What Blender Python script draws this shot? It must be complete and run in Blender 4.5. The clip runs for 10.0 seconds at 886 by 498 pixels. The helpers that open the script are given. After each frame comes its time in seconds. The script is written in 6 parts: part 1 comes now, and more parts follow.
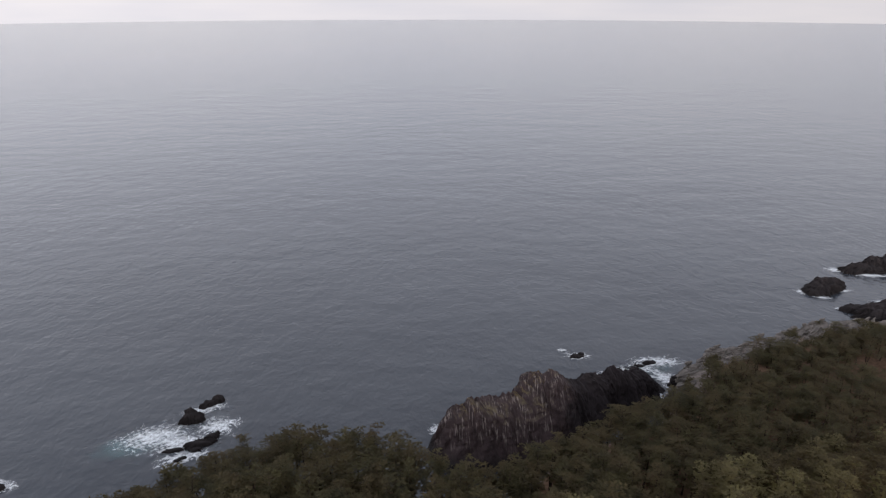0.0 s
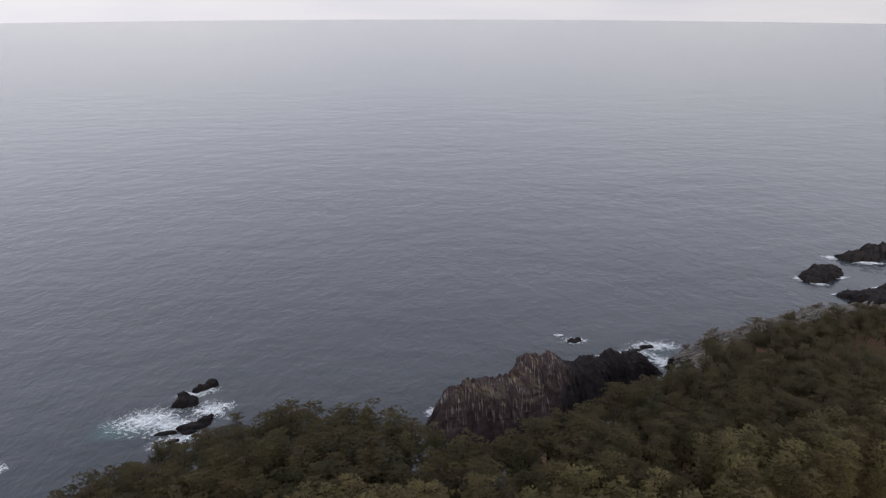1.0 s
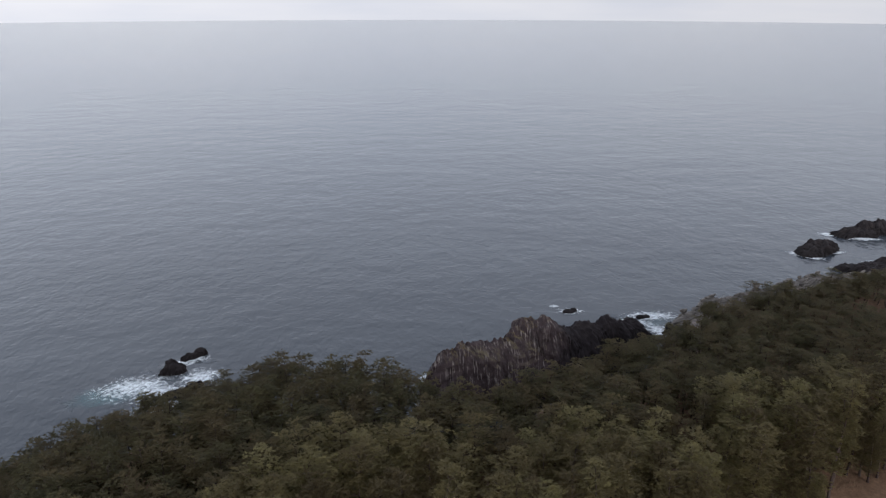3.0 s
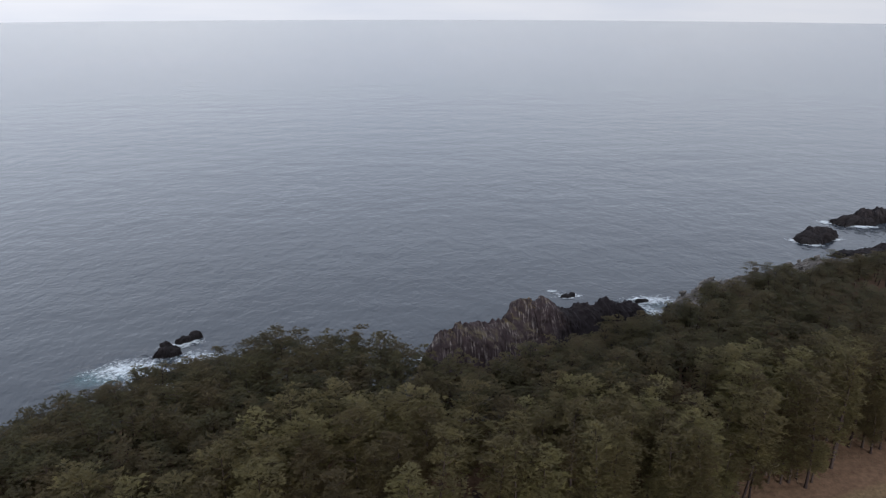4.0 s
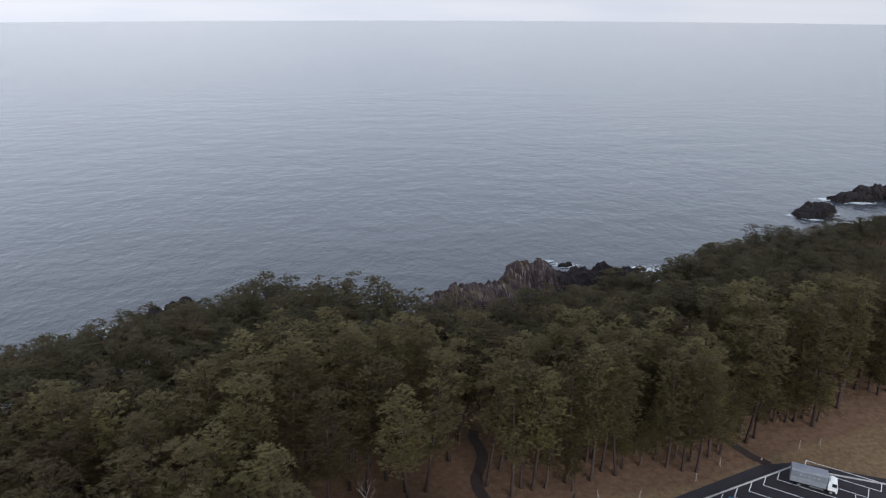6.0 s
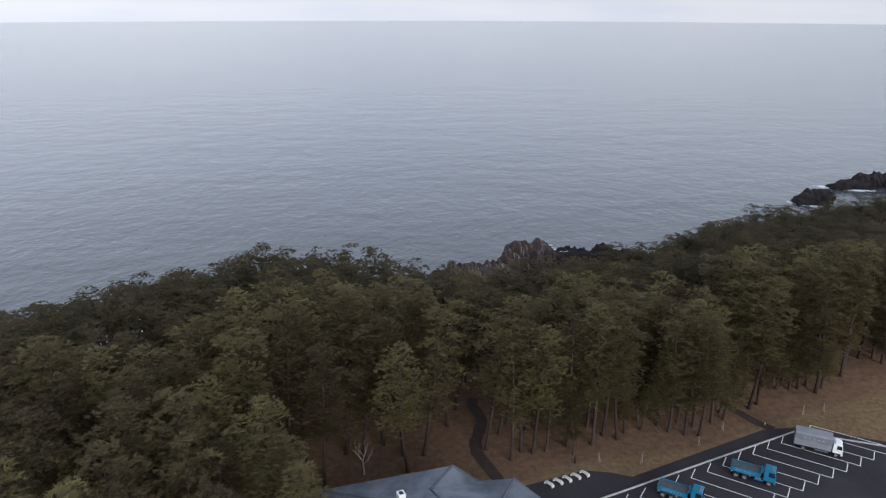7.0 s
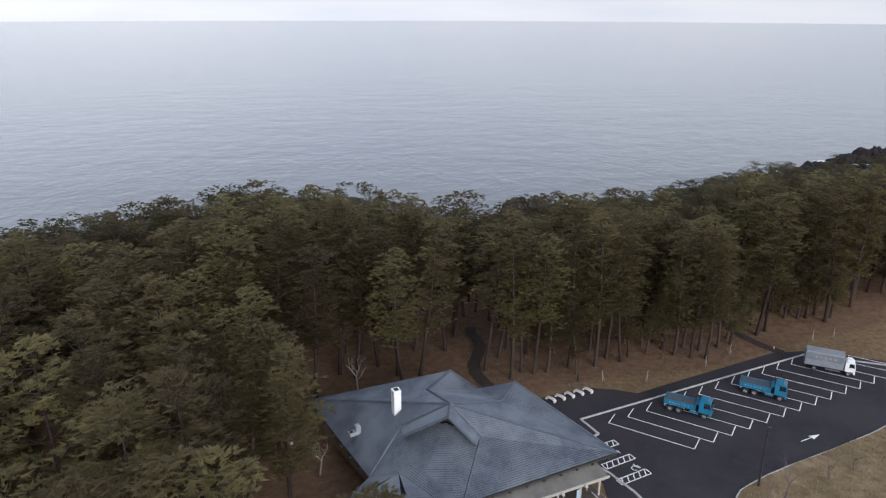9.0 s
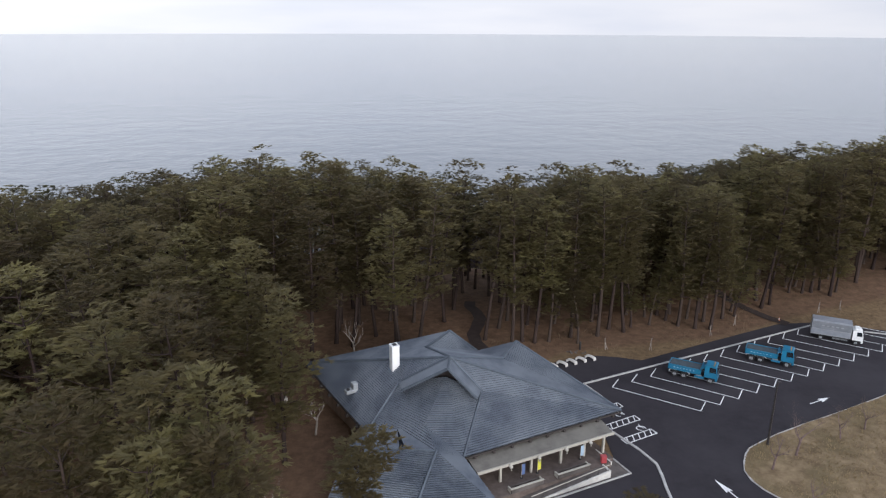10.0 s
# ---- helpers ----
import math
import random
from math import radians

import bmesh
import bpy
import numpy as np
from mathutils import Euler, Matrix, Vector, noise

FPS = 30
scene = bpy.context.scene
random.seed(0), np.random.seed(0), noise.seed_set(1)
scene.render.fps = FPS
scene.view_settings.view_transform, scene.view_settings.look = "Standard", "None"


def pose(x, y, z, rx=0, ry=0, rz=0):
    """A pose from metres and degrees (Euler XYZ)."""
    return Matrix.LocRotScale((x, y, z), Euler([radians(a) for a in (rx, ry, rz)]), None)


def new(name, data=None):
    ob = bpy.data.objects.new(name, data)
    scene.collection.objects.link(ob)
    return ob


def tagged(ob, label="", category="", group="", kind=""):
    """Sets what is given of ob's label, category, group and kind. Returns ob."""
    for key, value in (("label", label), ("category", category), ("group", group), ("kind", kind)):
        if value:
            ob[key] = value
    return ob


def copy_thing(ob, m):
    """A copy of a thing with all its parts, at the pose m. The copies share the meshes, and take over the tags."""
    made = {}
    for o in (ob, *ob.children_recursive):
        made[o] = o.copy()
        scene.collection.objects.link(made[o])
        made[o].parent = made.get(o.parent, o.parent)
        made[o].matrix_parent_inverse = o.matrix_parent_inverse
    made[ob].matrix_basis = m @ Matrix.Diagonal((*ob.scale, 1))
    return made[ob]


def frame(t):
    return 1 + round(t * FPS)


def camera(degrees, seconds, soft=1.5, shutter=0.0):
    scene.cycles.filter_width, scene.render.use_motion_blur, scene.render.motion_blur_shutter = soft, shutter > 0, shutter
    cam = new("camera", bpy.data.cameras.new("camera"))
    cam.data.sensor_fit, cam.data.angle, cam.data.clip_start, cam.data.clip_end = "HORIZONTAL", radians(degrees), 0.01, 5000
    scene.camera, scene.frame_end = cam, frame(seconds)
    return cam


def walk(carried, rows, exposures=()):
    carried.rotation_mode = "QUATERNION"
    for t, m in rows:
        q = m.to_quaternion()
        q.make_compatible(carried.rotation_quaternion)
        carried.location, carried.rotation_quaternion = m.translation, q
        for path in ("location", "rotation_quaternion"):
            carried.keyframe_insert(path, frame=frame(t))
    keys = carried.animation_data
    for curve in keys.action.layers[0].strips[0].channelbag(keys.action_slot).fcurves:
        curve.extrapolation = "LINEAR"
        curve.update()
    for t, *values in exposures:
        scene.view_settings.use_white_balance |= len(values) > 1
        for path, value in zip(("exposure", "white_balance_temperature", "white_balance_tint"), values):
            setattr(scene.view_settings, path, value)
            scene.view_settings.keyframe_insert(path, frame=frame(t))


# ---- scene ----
# The camera: a drone that sinks straight down beside the clearing, looking out to sea.
cam = camera(64.2, 10.0, soft=1.25)
PATH = [
    (0, 0.546, 1.035, 162.939, -2.383, -19.889, -0.005),
    (0.5, 0.489, 0.873, 158.736, -2.556, -19.850, -0.040),
    (1, 0.469, 0.777, 154.573, -2.734, -19.807, -0.036),
    (1.5, 0.413, 0.734, 150.483, -2.888, -19.749, -0.053),
    (2, 0.366, 0.686, 146.447, -3.046, -19.676, -0.069),
    (2.5, 0.319, 0.600, 142.398, -3.192, -19.624, -0.055),
    (4, 0.296, 0.205, 130.078, -3.548, -19.497, -0.072),
    (4.5, 0.314, 0.132, 125.990, -3.630, -19.421, -0.078),
    (5, 0.336, 0.021, 121.884, -3.721, -19.362, -0.117),
    (5.5, 0.338, -0.091, 117.784, -3.828, -19.305, -0.141),
    (7, 0.198, -0.562, 105.436, -4.154, -19.138, -0.125),
    (7.5, 0.180, -0.668, 101.280, -4.241, -19.080, -0.138),
    (8, 0.197, -0.783, 97.042, -4.303, -19.029, -0.146),
    (8.5, 0.183, -0.892, 92.708, -4.365, -18.967, -0.149),
    (9, 0.117, -1.033, 88.299, -4.435, -18.941, -0.170),
    (9.5, -0.030, -1.117, 83.970, -4.507, -18.850, -0.186),
    (10, -0.124, -1.325, 79.623, -4.607, -17.859, -0.237),
]
walk(cam, [(t, pose(x, y, z, 90 + pitch, roll, yaw)) for t, x, y, z, yaw, pitch, roll in PATH],
     [(0, 0.26, 6420, 16), (2.5, 0.26, 6140, 13), (5, 0.3, 5900, 11.5), (7.5, 0.37, 5870, 11.5), (10, 0.51, 6000, 12.5)])

# ---- world, sun, exposure ----
SUN_EL, SUN_AZ = 16.0, 160.0


def build_world():
    w = bpy.data.worlds.new("overcast_sky")
    scene.world = w
    w.use_nodes = True
    nt = w.node_tree
    nt.nodes.clear()
    out = nt.nodes.new("ShaderNodeOutputWorld")
    bg = nt.nodes.new("ShaderNodeBackground")
    sky = nt.nodes.new("ShaderNodeTexSky")
    sky.sky_type = "NISHITA"
    sky.sun_disc = False
    sky.sun_elevation = radians(SUN_EL)
    sky.sun_rotation = radians(SUN_AZ)
    sky.dust_density = 4.0
    dim = nt.nodes.new("ShaderNodeVectorMath")
    dim.operation = "SCALE"
    dim.inputs["Scale"].default_value = 0.8
    tc = nt.nodes.new("ShaderNodeTexCoord")
    mp = nt.nodes.new("ShaderNodeMapping")
    mp.inputs["Scale"].default_value = (1.2, 1.2, 9.0)
    nz = nt.nodes.new("ShaderNodeTexNoise")
    nz.inputs["Scale"].default_value = 2.2
    nz.inputs["Detail"].default_value = 5.0
    ramp = nt.nodes.new("ShaderNodeValToRGB")
    ramp.color_ramp.elements[0].position = 0.32
    ramp.color_ramp.elements[0].color = (6.7, 6.8, 7.1, 1)
    ramp.color_ramp.elements[1].position = 0.62
    ramp.color_ramp.elements[1].color = (7.9, 7.75, 7.65, 1)
    sep = nt.nodes.new("ShaderNodeSeparateXYZ")
    # unseen sky brightened above the horizon to light sea and wood, grey-blue overhead
    lift = nt.nodes.new("ShaderNodeValToRGB")
    lift.color_ramp.elements.new(0.2)
    lift.color_ramp.elements.new(0.5)
    for el, (p, c) in zip(lift.color_ramp.elements, ((0.02, (1, 1, 1, 1)), (0.16, (1.22, 1.28, 1.35, 1)), (0.45, (1.31, 1.38, 1.47, 1)), (0.9, (0.85, 0.9, 1.0, 1)))):
        el.position, el.color = p, c
    high = nt.nodes.new("ShaderNodeMix")
    high.data_type = "RGBA"
    high.blend_type = "MULTIPLY"
    high.inputs["Factor"].default_value = 1.0
    mix = nt.nodes.new("ShaderNodeMix")
    mix.data_type = "RGBA"
    mix.inputs["Factor"].default_value = 0.88
    L = nt.links.new
    L(tc.outputs["Generated"], mp.inputs["Vector"])
    L(mp.outputs["Vector"], nz.inputs["Vector"])
    L(nz.outputs["Fac"], ramp.inputs["Fac"])
    L(sky.outputs["Color"], dim.inputs[0])
    L(dim.outputs["Vector"], mix.inputs["A"])
    L(tc.outputs["Generated"], sep.inputs["Vector"])
    L(sep.outputs["Z"], lift.inputs["Fac"])
    # the cloud is a little heavier to the east
    east = nt.nodes.new("ShaderNodeMapRange")
    east.inputs["From Min"].default_value = -0.5
    east.inputs["From Max"].default_value = 0.6
    east.inputs["To Min"].default_value = 1.07
    east.inputs["To Max"].default_value = 0.86
    L(sep.outputs["X"], east.inputs["Value"])
    shade = nt.nodes.new("ShaderNodeVectorMath")
    shade.operation = "SCALE"
    L(lift.outputs["Color"], shade.inputs[0])
    L(east.outputs["Result"], shade.inputs["Scale"])
    L(shade.outputs["Vector"], high.inputs["B"])
    L(ramp.outputs["Color"], high.inputs["A"])
    L(high.outputs["Result"], mix.inputs["B"])
    L(mix.outputs["Result"], bg.inputs["Color"])
    bg.inputs["Strength"].default_value = 0.1
    L(bg.outputs["Background"], out.inputs["Surface"])


build_world()
sun_data = bpy.data.lights.new("sun", "SUN")
sun_data.energy = 2.1
sun_data.angle = radians(35)
sun_data.color = (1.0, 0.97, 0.92)
sun = new("sun", sun_data)
sun.matrix_world = pose(0, -50, 300, 90 - SUN_EL, 0, 180 - SUN_AZ)

# ---- materials ----


def ramp_stops(node, stops):
    els = node.color_ramp.elements
    while len(els) < len(stops):
        els.new(0.5)
    for el, (p, c) in zip(els, stops):
        el.position = p
        el.color = (*c, 1) if len(c) == 3 else c


def mat(name, dark, light, scale=1.0, rough=0.8, metal=0.0, bump=0.3, bump_scale=None, stretch=(1, 1, 1), per_object=0.0,
        stain=None, stain_scale=0.15, stain_amount=0.5, bump_dist=0.05, island=0.0, spec=0.3):
    """Grain between two colours, larger stains, fine relief, and a little change from piece to piece."""
    m = bpy.data.materials.new(name)
    m.use_nodes = True
    nt = m.node_tree
    b = nt.nodes["Principled BSDF"]
    L = nt.links.new
    tc = nt.nodes.new("ShaderNodeTexCoord")
    mp = nt.nodes.new("ShaderNodeMapping")
    mp.inputs["Scale"].default_value = stretch
    L(tc.outputs["Object"], mp.inputs["Vector"])
    n1 = nt.nodes.new("ShaderNodeTexNoise")
    n1.inputs["Scale"].default_value = scale
    n1.inputs["Detail"].default_value = 6
    n1.inputs["Roughness"].default_value = 0.65
    L(mp.outputs["Vector"], n1.inputs["Vector"])
    r = nt.nodes.new("ShaderNodeValToRGB")
    ramp_stops(r, [(0.3, dark), (0.7, light)])
    L(n1.outputs["Fac"], r.inputs["Fac"])
    col = r.outputs["Color"]
    if stain:
        n2 = nt.nodes.new("ShaderNodeTexNoise")
        n2.inputs["Scale"].default_value = stain_scale
        n2.inputs["Detail"].default_value = 5
        L(mp.outputs["Vector"], n2.inputs["Vector"])
        r2 = nt.nodes.new("ShaderNodeValToRGB")
        ramp_stops(r2, [(0.42, (0, 0, 0)), (0.62, (stain_amount,) * 3)])
        L(n2.outputs["Fac"], r2.inputs["Fac"])
        mx = nt.nodes.new("ShaderNodeMix")
        mx.data_type = "RGBA"
        L(r2.outputs["Color"], mx.inputs["Factor"])
        L(col, mx.inputs["A"])
        mx.inputs["B"].default_value = (*stain, 1)
        col = mx.outputs["Result"]
    if per_object or island:
        hs = nt.nodes.new("ShaderNodeHueSaturation")
        src = nt.nodes.new("ShaderNodeObjectInfo").outputs["Random"] if per_object else nt.nodes.new("ShaderNodeNewGeometry").outputs["Random Per Island"]
        k = per_object or island
        mr = nt.nodes.new("ShaderNodeMapRange")
        mr.inputs["To Min"].default_value = 1 - k
        mr.inputs["To Max"].default_value = 1 + k
        L(src, mr.inputs["Value"])
        L(mr.outputs["Result"], hs.inputs["Value"])
        mh = nt.nodes.new("ShaderNodeMapRange")
        mh.inputs["To Min"].default_value = 0.5 - 0.03 * k
        mh.inputs["To Max"].default_value = 0.5 + 0.06 * k
        L(src, mh.inputs["Value"])
        L(mh.outputs["Result"], hs.inputs["Hue"])
        L(col, hs.inputs["Color"])
        col = hs.outputs["Color"]
    L(col, b.inputs["Base Color"])
    b.inputs["Roughness"].default_value = rough
    b.inputs["Metallic"].default_value = metal
    b.inputs["Specular IOR Level"].default_value = spec
    if bump:
        n3 = nt.nodes.new("ShaderNodeTexNoise")
        n3.inputs["Scale"].default_value = bump_scale or scale * 3
        n3.inputs["Detail"].default_value = 4
        L(mp.outputs["Vector"], n3.inputs["Vector"])
        bp = nt.nodes.new("ShaderNodeBump")
        bp.inputs["Strength"].default_value = bump
        bp.inputs["Distance"].default_value = bump_dist
        L(n3.outputs["Fac"], bp.inputs["Height"])
        L(bp.outputs["Normal"], b.inputs["Normal"])
    return m


def sea_material():
    m = bpy.data.materials.new("sea_water")
    m.use_nodes = True
    nt = m.node_tree
    b = nt.nodes["Principled BSDF"]
    L = nt.links.new
    tc = nt.nodes.new("ShaderNodeTexCoord")

    def noise_at(scale, stretch, turn, detail=3.0):
        mp = nt.nodes.new("ShaderNodeMapping")
        mp.inputs["Scale"].default_value = stretch
        mp.inputs["Rotation"].default_value = (0, 0, radians(turn))
        n = nt.nodes.new("ShaderNodeTexNoise")
        n.inputs["Scale"].default_value = scale
        n.inputs["Detail"].default_value = detail
        L(tc.outputs["Object"], mp.inputs["Vector"])
        L(mp.outputs["Vector"], n.inputs["Vector"])
        return n.outputs["Fac"]

    patch = noise_at(0.006, (1, 2.4, 1), 12, 4)
    r = nt.nodes.new("ShaderNodeValToRGB")
    ramp_stops(r, [(0.3, (0.034, 0.04, 0.049)), (0.7, (0.046, 0.053, 0.062))])
    L(patch, r.inputs["Fac"])
    L(r.outputs["Color"], b.inputs["Base Color"])
    b.inputs["IOR"].default_value = 1.33
    b.inputs["Roughness"].default_value = 0.1
    prev = None
    for scale, stretch, turn, dist, power in ((0.018, (0.55, 1.3, 1), -22, 1.6, 0.5), (0.06, (1.1, 1.0, 1), -30, 1.3, 0.42), (0.17, (1.35, 0.9, 1), -18, 0.6, 0.5),
                                              (0.42, (1.2, 0.9, 1), 30, 0.24, 0.7), (1.1, (1.1, 0.9, 1), -34, 0.09, 0.5)):
        bp = nt.nodes.new("ShaderNodeBump")
        bp.inputs["Strength"].default_value = power
        bp.inputs["Distance"].default_value = dist
        L(noise_at(scale, stretch, turn), bp.inputs["Height"])
        if prev:
            L(prev, bp.inputs["Normal"])
        prev = bp.outputs["Normal"]
    L(prev, b.inputs["Normal"])
    return m


def foam_material(name, colour, threshold, soft, scale, most=1.0):
    """Ragged white water: streaks of foam with clear gaps, thinning out towards the sheet's rim by its corner attribute."""
    m = bpy.data.materials.new(name)
    m.use_nodes = True
    nt = m.node_tree
    b = nt.nodes["Principled BSDF"]
    L = nt.links.new
    tc = nt.nodes.new("ShaderNodeTexCoord")
    n = nt.nodes.new("ShaderNodeTexNoise")
    n.inputs["Scale"].default_value = scale
    n.inputs["Detail"].default_value = 10
    n.inputs["Roughness"].default_value = 0.72
    n.inputs["Distortion"].default_value = 1.5
    L(tc.outputs["Object"], n.inputs["Vector"])
    at = nt.nodes.new("ShaderNodeAttribute")
    at.attribute_name = "thick"
    ad = nt.nodes.new("ShaderNodeMath")
    ad.operation = "ADD"
    L(n.outputs["Fac"], ad.inputs[0])
    L(at.outputs["Fac"], ad.inputs[1])
    mr = nt.nodes.new("ShaderNodeMapRange")
    mr.inputs["From Min"].default_value = threshold
    mr.inputs["From Max"].default_value = threshold + soft
    mr.inputs["To Max"].default_value = most
    L(ad.outputs[0], mr.inputs["Value"])
    L(mr.outputs["Result"], b.inputs["Alpha"])
    b.inputs["Base Color"].default_value = (*colour, 1)
    b.inputs["Roughness"].default_value = 0.7
    return m


def rock_material(name, dark, mid, pale, streak=0.5, moss=0.0, black_from=None, afloat=True):
    """Weathered sea rock: dark body, pale streaks that run down, dry grass on flat tops; past black_from, in metres
    east, the colour turns black; afloat: with a foot darkened for water and shade.
    """
    m = bpy.data.materials.new(name)
    m.use_nodes = True
    nt = m.node_tree
    b = nt.nodes["Principled BSDF"]
    L = nt.links.new
    tc = nt.nodes.new("ShaderNodeTexCoord")

    def noise_at(scale, stretch=(1, 1, 1), detail=6):
        mp = nt.nodes.new("ShaderNodeMapping")
        mp.inputs["Scale"].default_value = stretch
        n = nt.nodes.new("ShaderNodeTexNoise")
        n.inputs["Scale"].default_value = scale
        n.inputs["Detail"].default_value = detail
        n.inputs["Roughness"].default_value = 0.68
        L(tc.outputs["Object"], mp.inputs["Vector"])
        L(mp.outputs["Vector"], n.inputs["Vector"])
        return n.outputs["Fac"]

    def blend(fac, a, c):
        mx = nt.nodes.new("ShaderNodeMix")
        mx.data_type = "RGBA"
        L(fac, mx.inputs["Factor"])
        L(a, mx.inputs["A"])
        if isinstance(c, tuple):
            mx.inputs["B"].default_value = (*c, 1)
        else:
            L(c, mx.inputs["B"])
        return mx.outputs["Result"]

    def step(v, lo, hi, top=1.0):
        mr = nt.nodes.new("ShaderNodeMapRange")
        mr.inputs["From Min"].default_value = lo
        mr.inputs["From Max"].default_value = hi
        mr.inputs["To Max"].default_value = top
        L(v, mr.inputs["Value"])
        return mr.outputs["Result"]

    r = nt.nodes.new("ShaderNodeValToRGB")
    ramp_stops(r, [(0.3, dark), (0.7, mid)])
    L(noise_at(0.35), r.inputs["Fac"])
    col = r.outputs["Color"]
    sx = nt.nodes.new("ShaderNodeSeparateXYZ")
    L(tc.outputs["Object"], sx.inputs["Vector"])
    # pale streaks: narrow across, long down the face, mostly on the upper rock
    s1 = step(noise_at(1.7, (1, 0.13, 0.09), 12), 0.53, 0.6, streak)
    patch = step(noise_at(0.2, (1, 1, 0.6), 3), 0.42, 0.6)
    # above the reach of the waves
    dry = step(sx.outputs["Z"], 3.0, 11.0)
    md = nt.nodes.new("ShaderNodeMath")
    md.operation = "MULTIPLY"
    L(patch, md.inputs[0])
    L(dry, md.inputs[1])
    patch = md.outputs[0]
    mm = nt.nodes.new("ShaderNodeMath")
    mm.operation = "MULTIPLY"
    L(s1, mm.inputs[0])
    L(patch, mm.inputs[1])
    col = blend(mm.outputs[0], col, pale)
    if moss:
        ge = nt.nodes.new("ShaderNodeNewGeometry")
        sn = nt.nodes.new("ShaderNodeSeparateXYZ")
        L(ge.outputs["Normal"], sn.inputs["Vector"])
        up = step(sn.outputs["Z"], 0.72, 0.93, moss)
        gm = nt.nodes.new("ShaderNodeMath")
        gm.operation = "MULTIPLY"
        L(up, gm.inputs[0])
        L(step(noise_at(0.12), 0.48, 0.6), gm.inputs[1])
        hi = step(sx.outputs["Z"], 10.0, 15.0)
        gm2 = nt.nodes.new("ShaderNodeMath")
        gm2.operation = "MULTIPLY"
        L(gm.outputs[0], gm2.inputs[0])
        L(hi, gm2.inputs[1])
        col = blend(gm2.outputs[0], col, (0.14, 0.115, 0.06))
    # the foot, up to the reach of the swell: water, weed, and shade painted in
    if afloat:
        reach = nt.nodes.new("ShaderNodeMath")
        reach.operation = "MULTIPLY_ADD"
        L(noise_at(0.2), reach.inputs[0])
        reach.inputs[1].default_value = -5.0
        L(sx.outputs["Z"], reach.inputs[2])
        wet_shade = nt.nodes.new("ShaderNodeMath")
        wet_shade.operation = "SUBTRACT"
        wet_shade.inputs[0].default_value = 1.0
        L(step(reach.outputs[0], -1.0, 2.5), wet_shade.inputs[1])
        col = blend(wet_shade.outputs[0], col, (0.013, 0.0105, 0.0105))
    # past black_from the colour turns black along a ragged edge
    if black_from is not None:
        wob = nt.nodes.new("ShaderNodeMath")
        wob.operation = "MULTIPLY_ADD"
        L(noise_at(0.11), wob.inputs[0])
        wob.inputs[1].default_value = 26.0
        L(sx.outputs["X"], wob.inputs[2])
        col = blend(step(wob.outputs[0], black_from + 9.0, black_from + 17.0, 0.93), col, (0.0135, 0.0105, 0.0115))
    L(col, b.inputs["Base Color"])
    b.inputs["Roughness"].default_value = 0.9
    b.inputs["Specular IOR Level"].default_value = 0.2
    bp = nt.nodes.new("ShaderNodeBump")
    bp.inputs["Strength"].default_value = 0.9
    bp.inputs["Distance"].default_value = 0.5
    L(noise_at(0.9, (1, 0.35, 0.3), 8), bp.inputs["Height"])
    L(bp.outputs["Normal"], b.inputs["Normal"])
    return m


def plain(name, colour, rough=0.5, metal=0.0, spec=0.5):
    m = mat(name, tuple(c * 0.88 for c in colour), tuple(min(1, c * 1.1) for c in colour), scale=2.5, rough=rough, metal=metal, bump=0.05, spec=spec)
    return m


def leafy(m, through_colour, share=0.3):
    """Lets some light pass through thin needles, in a tint of their own colour."""
    nt = m.node_tree
    out = nt.nodes["Material Output"]
    tr = nt.nodes.new("ShaderNodeBsdfTranslucent")
    tint = nt.nodes.new("ShaderNodeMix")
    tint.data_type = "RGBA"
    tint.blend_type = "MULTIPLY"
    tint.clamp_result = False
    tint.inputs["Factor"].default_value = 1.0
    tint.inputs["B"].default_value = (*through_colour, 1)
    nt.links.new(nt.nodes["Principled BSDF"].inputs["Base Color"].links[0].from_socket, tint.inputs["A"])
    nt.links.new(tint.outputs["Result"], tr.inputs["Color"])
    mx = nt.nodes.new("ShaderNodeMixShader")
    mx.inputs["Fac"].default_value = share
    nt.links.new(nt.nodes["Principled BSDF"].outputs["BSDF"], mx.inputs[1])
    nt.links.new(tr.outputs["BSDF"], mx.inputs[2])
    nt.links.new(mx.outputs["Shader"], out.inputs["Surface"])
    return m


M_SEA = sea_material()
M_FOAM = foam_material("sea_foam", (0.76, 0.8, 0.81), 0.5, 0.22, 0.3, 0.92)
M_AERATED = foam_material("aerated_water", (0.16, 0.3, 0.31), 0.42, 0.45, 0.06, 0.5)
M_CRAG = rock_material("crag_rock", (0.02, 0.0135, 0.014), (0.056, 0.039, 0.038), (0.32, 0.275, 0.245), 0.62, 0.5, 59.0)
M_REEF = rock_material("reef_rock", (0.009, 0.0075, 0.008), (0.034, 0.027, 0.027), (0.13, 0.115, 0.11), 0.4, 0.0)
M_SHELF = rock_material("shelf_rock", (0.055, 0.048, 0.043), (0.2, 0.178, 0.156), (0.42, 0.38, 0.335), 0.6, 0.3, None, False)
M_NEEDLE = leafy(mat("pine_needles", (0.066, 0.056, 0.035), (0.15, 0.123, 0.058), scale=0.4, rough=0.6, bump=0, per_object=0.36, stain=(0.118, 0.088, 0.052), stain_scale=0.12, stain_amount=0.4, spec=0.1), (2.65, 2.65, 2.5), 0.52)
M_NEEDLE_FAR = leafy(mat("pine_needles_distant", (0.036, 0.0345, 0.0205), (0.094, 0.083, 0.04), scale=0.22, rough=0.6, bump=0, stain=(0.088, 0.066, 0.036), stain_scale=0.13, stain_amount=0.75, spec=0.08), (2.4, 2.4, 2.3), 0.45)
